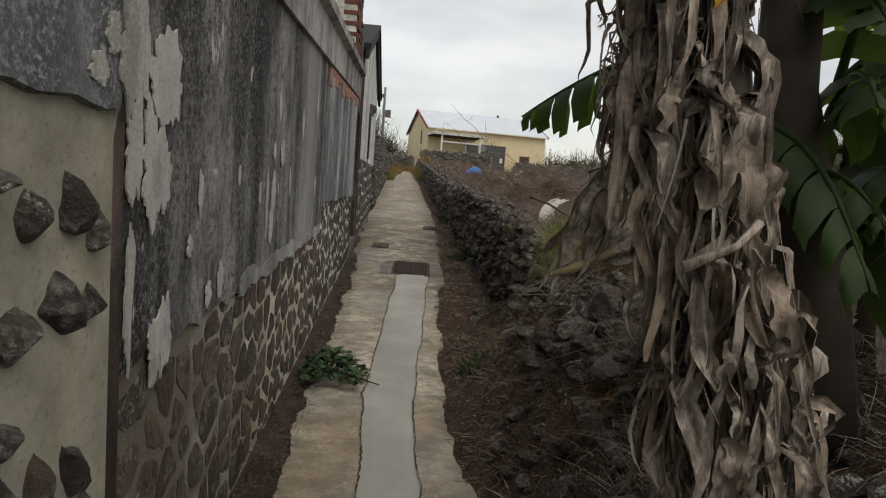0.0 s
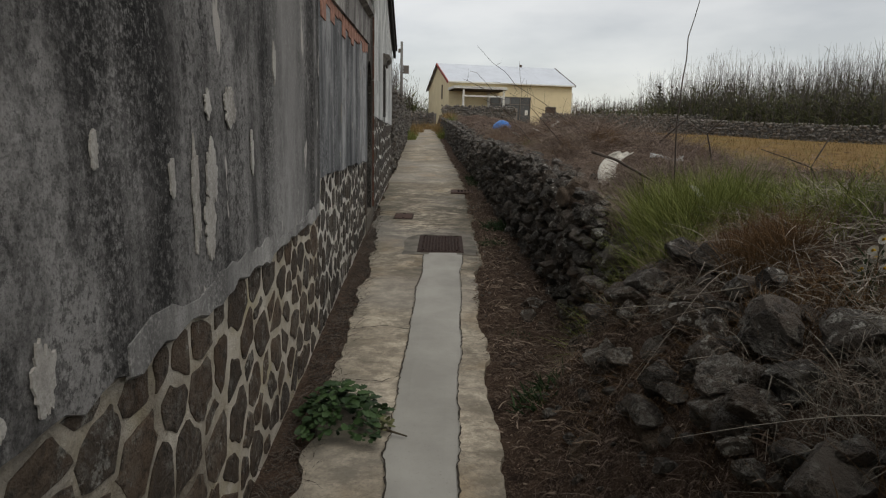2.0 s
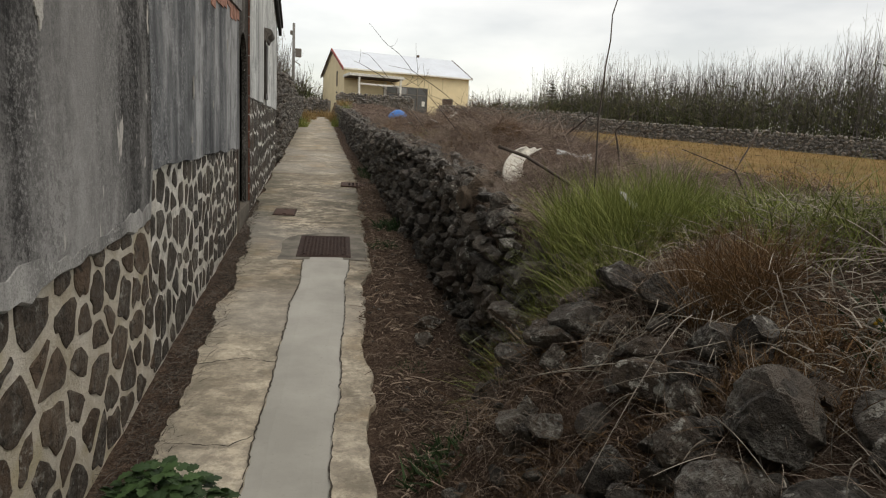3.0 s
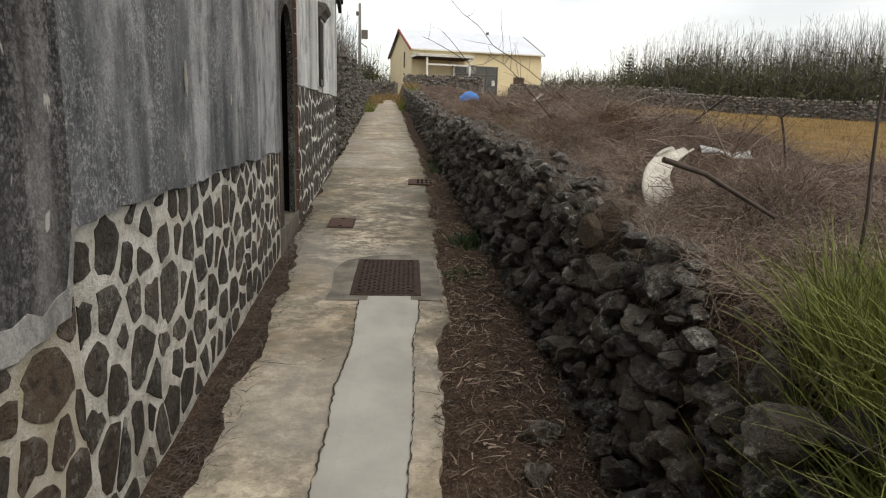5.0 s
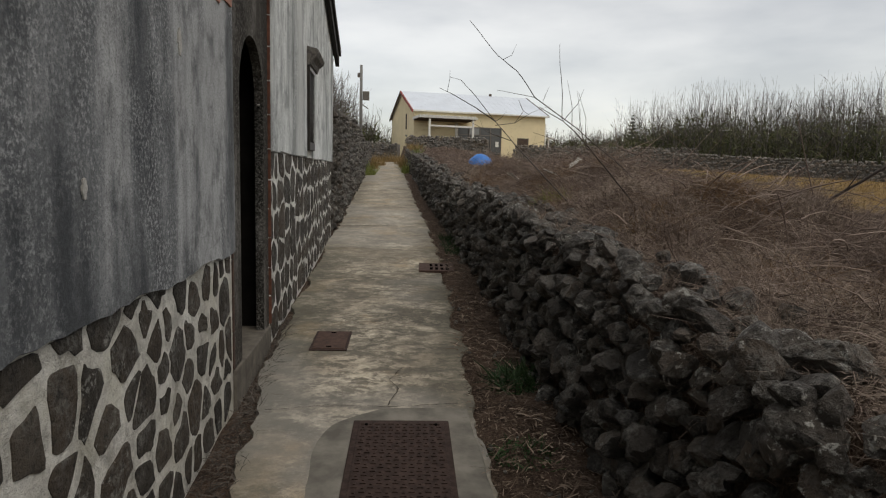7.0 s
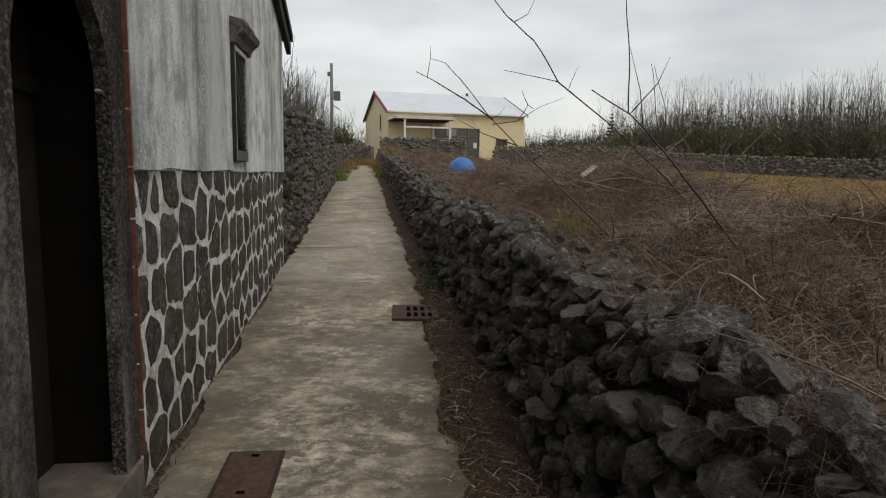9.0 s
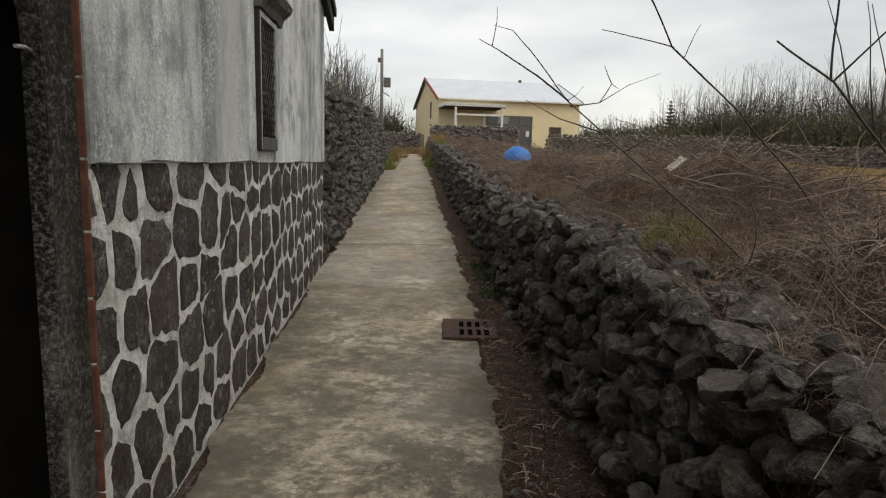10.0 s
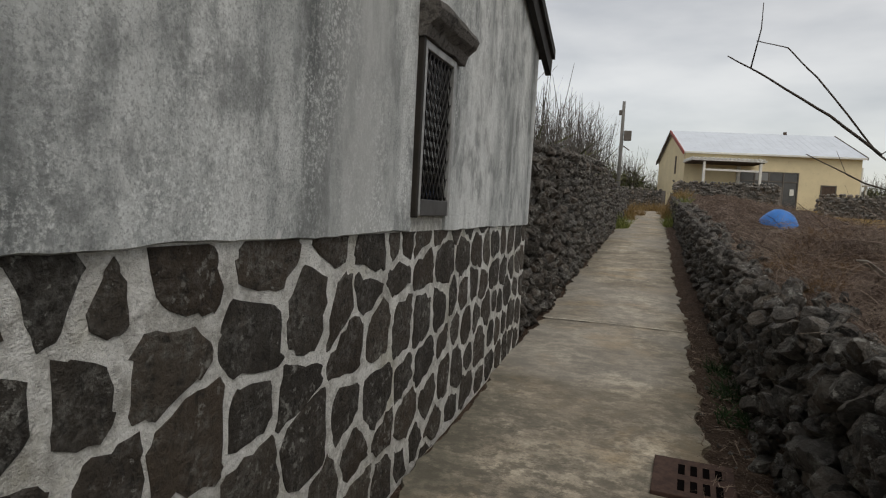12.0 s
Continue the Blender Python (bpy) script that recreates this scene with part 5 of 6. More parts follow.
for k in range(44):
    y = 7.7 + 5.6 * grg.random()
    tuft("hanging_grass", 1.2 + grg.uniform(-0.03, 0.16), y, grg.uniform(0.08, 0.18), grg.randint(110, 200), grg.uniform(0.16, 0.32), 0.0015, grg.choice((M_DRY, M_TWIG, M_GREY_STRAW)), "dry grass hanging over the top of the wall", "dry grass", 1.4, 0.5, 0.03)
# arched clumps of dead grass in the brush
crg = random.Random(17)
for k in range(190):
    cx, cy = 1.4 + 2.3 * crg.random() ** 1.2, 8.0 + 12 * crg.random() ** 1.25
    tuft("dead_grass_clump", cx, cy, crg.uniform(0.14, 0.32), crg.randint(240, 420), crg.uniform(0.2, 0.46), 0.0017, crg.choice((M_DRY, M_TWIG, M_TWIG, M_RUSSET)), "arched clump of dead brown grass in the brush", "dry grass", 1.1, 0.75)
for k in range(34):
    cx, cy = crg.uniform(0.75, 2.6), crg.uniform(4.2, 6.9)
    tuft("dead_grass_clump", cx, cy, crg.uniform(0.12, 0.25), crg.randint(260, 480), crg.uniform(0.2, 0.36), 0.0017, crg.choice((M_RUSSET, M_DRY, M_GREY_STRAW)), "arched clump of dead brown grass on the heap", "dry grass", 1.2, 0.7)
tuft("green_grass", 1.62, 14.5, 0.2, 600, 0.24, 0.004, M_GREEN, "small green grass tuft behind the wall", "grass", 0.5)
for x, y in ((0.98, 16.7), (0.98, 17.3), (1.0, 17.9), (0.95, 12.1), (0.85, 12.0)):
    tuft("wall_foot_weed", x - 0.06, y, 0.17, 260, 0.2, 0.008, M_WEED, "small dark green weed at the foot of the wall", "weed", 0.7, 0.7)
tuft("wall_foot_weed", 0.66, 11.05, 0.16, 260, 0.13, 0.007, M_WEED, "small dark green weed at the foot of the wall", "weed", 0.7, 0.6)
tuft("wall_foot_weed", 0.42, 6.75, 0.13, 220, 0.16, 0.008, M_WEED, "small dark green weed beside the path", "weed", 0.6, 0.8)
tuft("wall_foot_weed", 0.5, 7.9, 0.1, 80, 0.1, 0.006, M_WEED, "small dark green weed beside the path", "weed", 0.6, 0.8)
for x, y, r in ((-0.95, 39, 0.5), (-0.9, 34, 0.35), (-0.85, 42.5, 0.7), (1.0, 41, 0.5), (0.95, 36, 0.4), (1.1, 44.5, 0.8), (-0.5, 48, 1.0), (0.8, 48, 0.8)):
    tuft("verge_grass", x, y, r, 420, 0.7, 0.012, M_STRAWGRASS if y > 36 else M_GREEN, "long yellow-green grass at the end of the path", "grass", 0.5, 1.5)
# litter and thin debris along both edges of the path
n = 17000
p = scatter(n, 0.2, 1.05, 2.0, 20, -0.012)
keep = np.array([a[0] > along(RIGHT, a[1]) - 0.02 for a in p])
p = p[keep]
p[:, 2] += 0.01
stuff(strands("leaf_litter", p, ways(len(p), 0.06), 0.012 + 0.10 * prng.uniform(0, 1, len(p)) ** 3, prng.uniform(0.0008, 0.0042, len(p)), 0.5, M_LITTER, segs=2, taper=0.5), "brown leaf litter and straw at the foot of the wall", "leaf litter")
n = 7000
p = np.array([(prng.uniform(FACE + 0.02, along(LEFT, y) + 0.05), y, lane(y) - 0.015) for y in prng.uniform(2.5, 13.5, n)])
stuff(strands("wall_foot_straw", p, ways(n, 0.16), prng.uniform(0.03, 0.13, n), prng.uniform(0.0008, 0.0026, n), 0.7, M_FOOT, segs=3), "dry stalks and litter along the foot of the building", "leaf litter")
pebbles = [(x, y, earth(x, y) - 0.01, s) for x, y, s in zip(prng.uniform(0.3, 1.0, 420), prng.uniform(3, 18, 420), prng.uniform(0.015, 0.06, 420)) if x > along(RIGHT, y) + 0.02]
tagged(rocks_joined("pebbles", pebbles, None, rng), "small dark stones on the dirt strip", "pebbles", kind="stuff")
# low field grass
n = 14000
x, y = prng.uniform(4.2, 30, n), prng.uniform(9, 46, n)
p = np.array([(a, b, earth(a, b) - 0.02) for a, b in zip(x, y)])
stuff(strands("field_grass", p, ways(n, 1.4, 0.5), prng.uniform(0.1, 0.32, n), prng.uniform(0.006, 0.016, n), 0.4, M_STRAWGRASS, segs=2), "straw-coloured grass of the field", "grass")


# bare thicket behind the far wall and round the house
def thicket(name, lines, label, seed, thick=1.0, scrub=9, rise=False, spread=0.5):
    starts, dirs, lens, wid = [], [], [], []
    rg = np.random.default_rng(seed)
    for (ax, ay), (bx, by), deep, many, tall in lines:
        t, d = rg.uniform(0, 1, many), deep * rg.uniform(0, 1, many) ** 1.3
        nx, ny = ay - by, bx - ax
        ln = math.hypot(nx, ny)
        nx, ny = nx / ln, ny / ln
        xx, yy = ax + t * (bx - ax) + nx * d, ay + t * (by - ay) + ny * d
        lump = np.array([0.85 + 0.28 * wob(a, b, 3, 0.16) for a, b in zip(xx, yy)]) * (0.62 + 0.38 * np.minimum(1, t / 0.4) if rise else 1.0)
        h = tall * lump * rg.uniform(0.55, 1.12, many)
        starts.append(np.stack([xx, yy, np.array([earth(a, b) - 0.1 for a, b in zip(xx, yy)])], 1))
        dirs.append(np.stack([rg.normal(size=many) * 0.07, rg.normal(size=many) * 0.07, np.ones(many)], 1))
        lens.append(h)
        wid.append(thick * (0.005 + 0.0024 * h))
    s, d, h, w = np.concatenate(starts), np.concatenate(dirs), np.concatenate(lens), np.concatenate(wid)
    top = thing(name, (0, 0, 0), label, "thicket", kind="stuff")
    strands("stems", s, d, h, w, 0.06, M_BARK, top, segs=4, sides=3, taper=0.2)
    bs, bd, bl, bw = [], [], [], []
    for k in range(7):
        t = rg.uniform(0.25, 0.92, len(s))
        bs.append(s + d * (h * t)[:, None])
        bd.append(np.stack([rg.normal(size=len(s)) * 0.45, rg.normal(size=len(s)) * 0.45, np.ones(len(s))], 1))
        bl.append(h * (1.02 - t) * rg.uniform(0.4, 0.9, len(s)))
        bw.append(w * 0.45)
    strands("twigs", np.concatenate(bs), np.concatenate(bd), np.concatenate(bl), np.concatenate(bw), 0.1, M_BARK, top, segs=2, taper=0.3)
    many = len(s) * scrub
    pick = rg.integers(0, len(s), many)
    at = s[pick] + np.stack([rg.normal(size=many) * spread, rg.normal(size=many) * spread, h[pick] * 0.62 * rg.uniform(0, 1, many) ** 0.85], 1)
    strands("undergrowth", at, ways(many, 0.8), rg.uniform(0.25, 0.8, many) * thick ** 0.5, thick * rg.uniform(0.012, 0.036, many), 0.5, M_SCRUB, top, segs=2)


thicket("thicket", [((15.5, 51), (41.5, 12), 9.0, 3900, 7.6), ((41, 14), (60, -10), 6.0, 500, 7.6)], "tall bare stems over olive scrub behind the field", 3, scrub=13, rise=True)
thicket("thicket", [((46, 66), (13, 74), -7, 1500, 4.4), ((13, 76), (-4, 80), -5, 500, 4.4), ((-1, 64), (-40, 62), -7, 1100, 5.0)], "far bare thicket behind the yellow house", 4, 2.2, 12)
thicket("bare_shrubs", [((-1.75, 19.0), (-1.75, 40), 2.6, 650, 4.5)], "bare grey shrubs behind the tall dry wall", 5, 1.3, 7, spread=0.16)

# ---- small conifer in the thicket ----
conifer = thing("conifer", (25.7, 74.0, earth(25.7, 74.0)), "small dark tiered conifer standing in the thicket", "tree")
part("trunk", rod([(0, 0, -0.2), (0, 0, 5.3)], [0.12, 0.02], 6), M_BARK, conifer)
s, d, h = [], [], []
for tier in range(13):
    z = 0.8 + tier * 0.36
    for k in range(26):
        a = 2 * math.pi * k / 26 + tier
        s.append((0, 0, z + 0.05 * math.sin(k * 3)))
        d.append((math.cos(a), math.sin(a), 0.25))
        h.append(1.25 * (1 - tier / 13.5))
strands("crown", np.array(s), np.array(d), np.array(h), np.full(len(s), 0.09), 0.2, plain("needles_dark", (0.02, 0.035, 0.018), 0.8, 0, 0.3, 4), conifer, segs=3)


# ---- bare saplings and sticks over the wall ----
trg = random.Random(31)
def bare_branch(name, label, stems, at=None):
    ob = thing(name, (0, 0, 0), label, "branch")
    for i, (pts, r0, r1) in enumerate(stems):
        fine = []
        P = [Vector(q) for q in pts]
        for a, b in zip(P, P[1:]):
            for k in range(4):
                q = a.lerp(b, k / 4)
                fine.append(q + Vector((wob(q.x * 5, q.y * 5, q.z * 5 + i), wob(q.z * 5, q.x * 5 + 7, i), 0)) * 0.012)
        fine.append(P[-1])
        m = len(fine)
        if name == "bare_sapling" and r0 > 0.004:
            for q in range(2 if i == 0 else 1):
                a, b = fine[trg.randrange(m // 3, m - 1)], trg.uniform(0.12, 0.38)
                d = Vector((trg.uniform(-1, 1), trg.uniform(-0.6, 0.6), trg.uniform(0.1, 1.1))).normalized()
                mid = a + d * b * 0.55 + Vector((0, 0, trg.uniform(-0.03, 0.05)))
                part("twig", rod([a, mid, a + d * b + Vector((trg.uniform(-0.06, 0.06), 0, 0.05))], [0.0028, 0.002, 0.0011], 4), M_BARK_DARK, ob)
        part("stem" if i == 0 else "twig", rod(fine, [r0 + (r1 - r0) * k / (m - 1) for k in range(m)], 6), M_BARK_DARK, ob)
    return ob


M_BARK_DARK = plain("bark_dark", (0.075, 0.06, 0.05), 0.9, 0, 0.3, 20, "world")
bare_branch("bare_sapling", "bare leaning sapling with thin forked twigs behind the wall", [
    ([(1.72, 13.3, 1.5), (1.44, 13.6, 1.84), (1.26, 14.35, 2.2), (1.136, 15.22, 2.56), (0.83, 15.05, 2.86), (0.70, 15.0, 2.97), (0.58, 14.95, 2.99)], 0.007, 0.0017),
    ([(1.136, 15.22, 2.56), (0.85, 14.85, 2.67), (0.6, 14.6, 2.76), (0.43, 14.4, 2.80)], 0.007, 0.002),
    ([(1.2, 14.6, 2.32), (1.02, 14.95, 2.42), (0.82, 15.05, 2.54)], 0.005, 0.002),
    ([(1.1, 15.0, 2.5), (1.35, 15.2, 2.55), (1.48, 15.35, 2.7), (1.56, 15.45, 2.68)], 0.005, 0.002),
    ([(1.48, 15.35, 2.7), (1.42, 15.35, 2.82)], 0.004, 0.002)])
bare_branch("bare_sapling", "long bare branch slanting over the dead brush", [
    ([(3.0, 15.1, 1.72), (2.4, 14.6, 2.08), (1.75, 14.05, 2.41), (1.224, 13.66, 2.65), (1.0, 13.44, 2.84), (0.815, 13.3, 2.93), (0.55, 13.1, 3.15)], 0.006, 0.0022),
    ([(1.224, 13.66, 2.65), (1.05, 13.58, 2.665), (0.85, 13.49, 2.68)], 0.003, 0.0015),
    ([(1.3, 13.72, 2.62), (1.34, 13.7, 2.72), (1.36, 13.7, 2.76)], 0.002, 0.001)])
bare_branch("bare_sapling", "dark leaning branch with upright shoots in the brush", [
    ([(1.86, 12.62, 1.62), (1.83, 12.6, 1.70), (1.514, 12.5, 2.0), (1.40, 12.48, 2.12), (1.236, 12.45, 2.278), (1.129, 12.4, 2.345), (0.951, 12.35, 2.43)], 0.0065, 0.0022),
    ([(1.129, 12.4, 2.345), (1.115, 12.38, 2.5), (1.08, 12.35, 2.70), (1.07, 12.34, 2.85)], 0.003, 0.0015),
    ([(1.29, 12.46, 2.23), (1.262, 12.45, 2.36), (1.237, 12.45, 2.556)], 0.0025, 0.001),
    ([(1.32, 12.46, 2.2), (1.31, 12.45, 2.37), (1.25, 12.45, 2.55)], 0.0022, 0.001)])
bare_branch("dead_stick", "dark dead stick poking out of the brush", [([(2.9, 12.7, 1.55), (3.05, 12.5, 1.73), (3.15, 12.25, 1.92), (3.28, 12.0, 2.11)], 0.016, 0.009), ([(3.15, 12.25, 1.92), (3.12, 12.1, 2.05)], 0.005, 0.003)])
bare_branch("dead_stick", "dark dead stick poking out of the brush", [([(3.1, 10.7, 1.5), (3.0, 10.7, 1.9), (3.15, 10.6, 2.1)], 0.012, 0.005), ([(3.0, 10.7, 1.9), (2.8, 10.7, 2.0)], 0.005, 0.003)])
bare_branch("dead_stick", "short weathered stake standing in the brush", [([(2.96, 12.5, 1.4), (2.965, 12.5, 1.65), (2.965, 12.48, 1.9)], 0.022, 0.02)])
bare_branch("dead_stick", "dead forked stick in the straw", [([(2.9, 8.2, 1.3), (2.75, 8.3, 1.62), (2.95, 8.4, 1.9)], 0.01, 0.004), ([(2.75, 8.3, 1.62), (2.45, 8.5, 1.75)], 0.006, 0.003)])
bare_branch("dead_stick", "thin dead stem standing in the straw", [([(2.75, 7.0, 1.35), (2.78, 7.0, 1.62), (2.72, 7.0, 1.85)], 0.008, 0.004)])
bare_branch("dead_stick", "thin dead stem standing in the straw", [([(2.35, 6.1, 1.25), (2.5, 6.25, 1.55), (2.55, 6.3, 1.85)], 0.009, 0.004)])
bare_branch("reed_stem", "tall thin dry reed stem on the heap", [([(1.55, 7.9, 1.3), (1.52, 7.9, 1.9), (1.6, 8.0, 2.5), (1.75, 8.1, 3.0)], 0.0065, 0.002)])
bare_branch("fallen_log", "grey fallen branch lying on the brush", [([(1.75, 8.70, 1.44), (1.5, 8.62, 1.555), (1.32, 8.55, 1.64), (1.10, 8.48, 1.70)], 0.009, 0.013)])

# ---- broken white pieces and the blue tarpaulin ----
M_SHARD = plain("plastic_offwhite", (0.52, 0.50, 0.44), 0.65, 0, 0.35, 7)
shard = thing("pipe_scrap", (1.56, 9.30, 1.33), "curved off-white broken pipe shell stuck in the stones", "debris")
vs, fs = [], []
for i in range(13):
    t = i / 12
    mid = Vector((0.05, -0.02, -0.04)) * (1 - t) ** 2 + Vector((-0.20, 0.22, 0.24)) * 2 * t * (1 - t) + Vector((0.20, 0.44, 0.36)) * t * t
    w = 0.115 - 0.035 * t + 0.010 * math.sin(9 * t)
    for k in range(7):
        u = k / 6 * 2 - 1
        vs.append(mid + Vector((0.97 * w * u, 0.2 * w * u - 0.03 * u * u, 0.012 * math.sin(7 * u) * t)))
for i in range(12):
    for k in range(6):
        a = i * 7 + k
        fs.append((a, a + 1, a + 8, a + 7))
sh = sheet("shell", vs, fs, M_SHARD, shard, smooth=True)
sol = sh.modifiers.new("thickness", "SOLIDIFY")
sol.thickness = 0.012


def flat_piece(name, at, sx, sy, turn, label, material=None):
    bm = box(-sx / 2, sx / 2, -sy / 2, sy / 2, -0.003, 0.004, 0.001)
    bmesh.ops.subdivide_edges(bm, edges=bm.edges[:], cuts=2, use_grid_fill=True)
    for v in bm.verts:
        v.co.z += 0.05 * wob(v.co.x * 4 + at[0], v.co.y * 4, 1) + 0.02 * wob(v.co.x * 12, v.co.y * 12 + at[1], 1)
        v.co.x += 0.06 * sx * wob(v.co.y * 7, at[0], 2)
    ob = part(name, bm, material or M_SHARD, None)
    ob.matrix_basis = pose(*at, *turn)
    return tagged(ob, label, "debris")


flat_piece("plastic_scrap", (2.22, 16.35, earth(2.22, 16.35) + 0.09), 0.5, 0.2, (15, 20, 30), "white broken panel lying on the brush")
flat_piece("plastic_scrap", (2.42, 16.4, earth(2.42, 16.4) + 0.15), 0.2, 0.1, (10, -40, 10), "white broken panel lying on the brush")
flat_piece("plastic_scrap", (1.96, 17.9, earth(1.96, 17.9) + 0.12), 0.4, 0.12, (10, 25, 40), "white broken strip among the stones")
flat_piece("plastic_scrap", (2.2, 6.75, earth(2.2, 6.75) + 0.12), 0.3, 0.05, (8, 4, 10), "long white broken strip on the straw")
flat_piece("plastic_scrap", (2.48, 10.5, earth(2.48, 10.5) + 0.06), 0.36, 0.15, (14, 8, -12), "pale crumpled plastic sack in the twigs", plain("sack_grey", (0.32, 0.33, 0.32), 0.6, 0, 0.5, 9))
flat_piece("plastic_bag", (1.42, 7.2, earth(1.42, 7.2) + 0.22), 0.06, 0.16, (35, 10, 20), "crumpled clear plastic bag in the green grass", plain("plastic_clear_grey", (0.30, 0.30, 0.28), 0.4))
M_TARP = plain("tarp_blue", (0.035, 0.17, 0.50), 0.45, 0, 0.25, 5)
tarp = thing("blue_barrel", (2.5, 25.6, 1.98), "blue plastic drum lying half hidden in the brush", "barrel", rz=15)
bm = bmesh.new()
bmesh.ops.create_uvsphere(bm, u_segments=20, v_segments=12, radius=0.39)
for v in bm.verts:
    v.co.z = max(v.co.z, -0.2) * 0.95 + 0.02 * wob(v.co.x * 5, v.co.y * 5, v.co.z * 5)
    v.co.x *= 0.95
    v.co.z *= 1.1
for f in bm.faces:
    f.smooth = True
shell = part("body", bm, M_TARP, tarp)
shell.location = (0, 0, 0.14)
part("rim", rod([(0.4 * math.cos(a), 0.35 * math.sin(a), 0.14) for a in np.linspace(0, 6.28, 25)], 0.03, 6), M_TARP, tarp)

# ---- weed on the path ----
M_STEM = plain("stem_brown", (0.07, 0.055, 0.035), 0.8, 0, 0.3, 20)
weed = thing("path_weed", (-0.66, 6.62, lane(6.62)), "bushy dark green weed sprawling onto the path from the wall", "weed")
rg = random.Random(5)


def lobed_leaf(bm, at, way, size, up):
    way, up = way.normalized(), up.normalized()
    side = way.cross(up).normalized()
    up = side.cross(way)
    rim = [(0, 0.12), (0.18, 0.34), (0.30, 0.22), (0.45, 0.46), (0.58, 0.26), (0.75, 0.32), (1.0, 0.0)]
    spine = [bm.verts.new(at + way * size * t - up * size * 0.25 * t * t) for t, _ in rim]
    for sgn in (1, -1):
        edge = [bm.verts.new(at + way * size * t + side * sgn * size * w + up * size * (0.14 * w - 0.25 * t * t)) for t, w in rim[:-1]]
        for k in range(len(rim) - 1):
            if k + 1 < len(edge):
                bm.faces.new((spine[k], spine[k + 1], edge[k + 1], edge[k]))
            else:
                bm.faces.new((spine[k], spine[k + 1], edge[k]))


bm = bmesh.new()
for _ in range(520):
    a, r = rg.uniform(0, 6.28), rg.random() ** 0.6
    lump = 0.8 + 0.5 * math.sin(3 * a + 1) * math.sin(2 * a)
    x, y = 0.23 * r * lump * math.cos(a) + 0.02, 0.27 * r * lump * math.sin(a)
    z = 0.03 + 0.17 * (1 - r * r) * rg.uniform(0.4, 1.1)
    lobed_leaf(bm, Vector((x, y, z)), Vector((math.cos(a) + rg.uniform(-0.7, 0.7), math.sin(a) + rg.uniform(-0.7, 0.7), rg.uniform(-0.1, 0.5))), rg.uniform(0.025, 0.065), Vector((rg.uniform(-0.7, 0.7), rg.uniform(-0.7, 0.7), 1)))
tagged(part("leaves", bm, M_WEED, weed), kind="stuff")
part("stem", rod([(0.1, -0.05, 0.05), (0.24, -0.12, 0.03), (0.38, -0.18, 0.015)], [0.009, 0.007, 0.004], 6), M_STEM, weed)
bm = bmesh.new()
for _ in range(40):
    lobed_leaf(bm, Vector((0.2 + 0.1 * rg.random(), -0.1 - 0.06 * rg.random() + 0.08 * rg.random(), 0.025 + 0.04 * rg.random())), Vector((rg.uniform(-1, 1), rg.uniform(-1, 1), 0.3)), rg.uniform(0.02, 0.04), Vector((0, 0, 1)))
tagged(part("wilted_leaves", bm, M_SCRUB, weed), kind="stuff")

# ---- white daisies on the heap ----
M_PETAL = plain("petal_white", (0.70, 0.69, 0.64), 0.7, 0, 0.1, 30)
M_EYE = plain("flower_yellow", (0.50, 0.33, 0.04), 0.8, 0, 0.2, 30)
for k in range(26):
    x, y = 1.52 + rg.uniform(-0.17, 0.2), 5.68 + rg.uniform(-0.14, 0.14)
    flower = thing("daisy", (x, y, earth(x, y)), "white daisy with a yellow centre on the straw heap", "flower", "daisies")
    h = rg.uniform(0.05, 0.2)
    part("stalk", rod([(0, 0, -0.02), (0.01, 0.01, h)], 0.002, 4), M_STEM, flower)
    bm = bmesh.new()
    for q in range(11):
        a = 6.283 * q / 11
        c, s_ = math.cos(a), math.sin(a)
        v = [bm.verts.new((0.01 + r * c - w * s_, 0.01 - 0.012 - dz - 0.3 * (r * s_ + w * c), h + 0.9 * (r * s_ + w * c))) for r, w, dz in ((0.004, -0.0025, 0), (0.021, -0.005, 0.003), (0.021, 0.005, 0.003), (0.004, 0.0025, 0))]
        bm.faces.new(v)
    part("petals", bm, M_PETAL, flower)
    part("eye", rod([(0.01, 0.0, h), (0.01, -0.014, h + 0.003)], [0.006, 0.0045], 8), M_EYE, flower)
tuft("green_grass", 1.5, 5.68, 0.22, 160, 0.2, 0.006, M_WEED, "green leaves under the daisies", "weed", 0.5, 0.9)

# ---- banana plants ----
def dead_mat():
    s = Shader("banana_leaf_dead", 0.85, "object", spec=0.2)
    fibre = s.noise(70, 5, 0.65, s.scaled((1, 1, 0.1)), 0.6)
    pick = s.chance()
    col = s.mix(s.ramp(fibre, (0.35, 0.0), (0.65, 1.0)), (0.15, 0.122, 0.10), (0.48, 0.425, 0.365))
    col = s.mix(s.ramp(pick, (0.3, 0.0), (1.0, 0.6)), col, (0.25, 0.185, 0.13))
    col = s.mix(s.ramp(s.noise(12, 5, 0.65), (0.48, 0.0), (0.62, 0.8)), col, (0.075, 0.057, 0.045))
    return s.done(col, fibre, 0.8, 0.006)


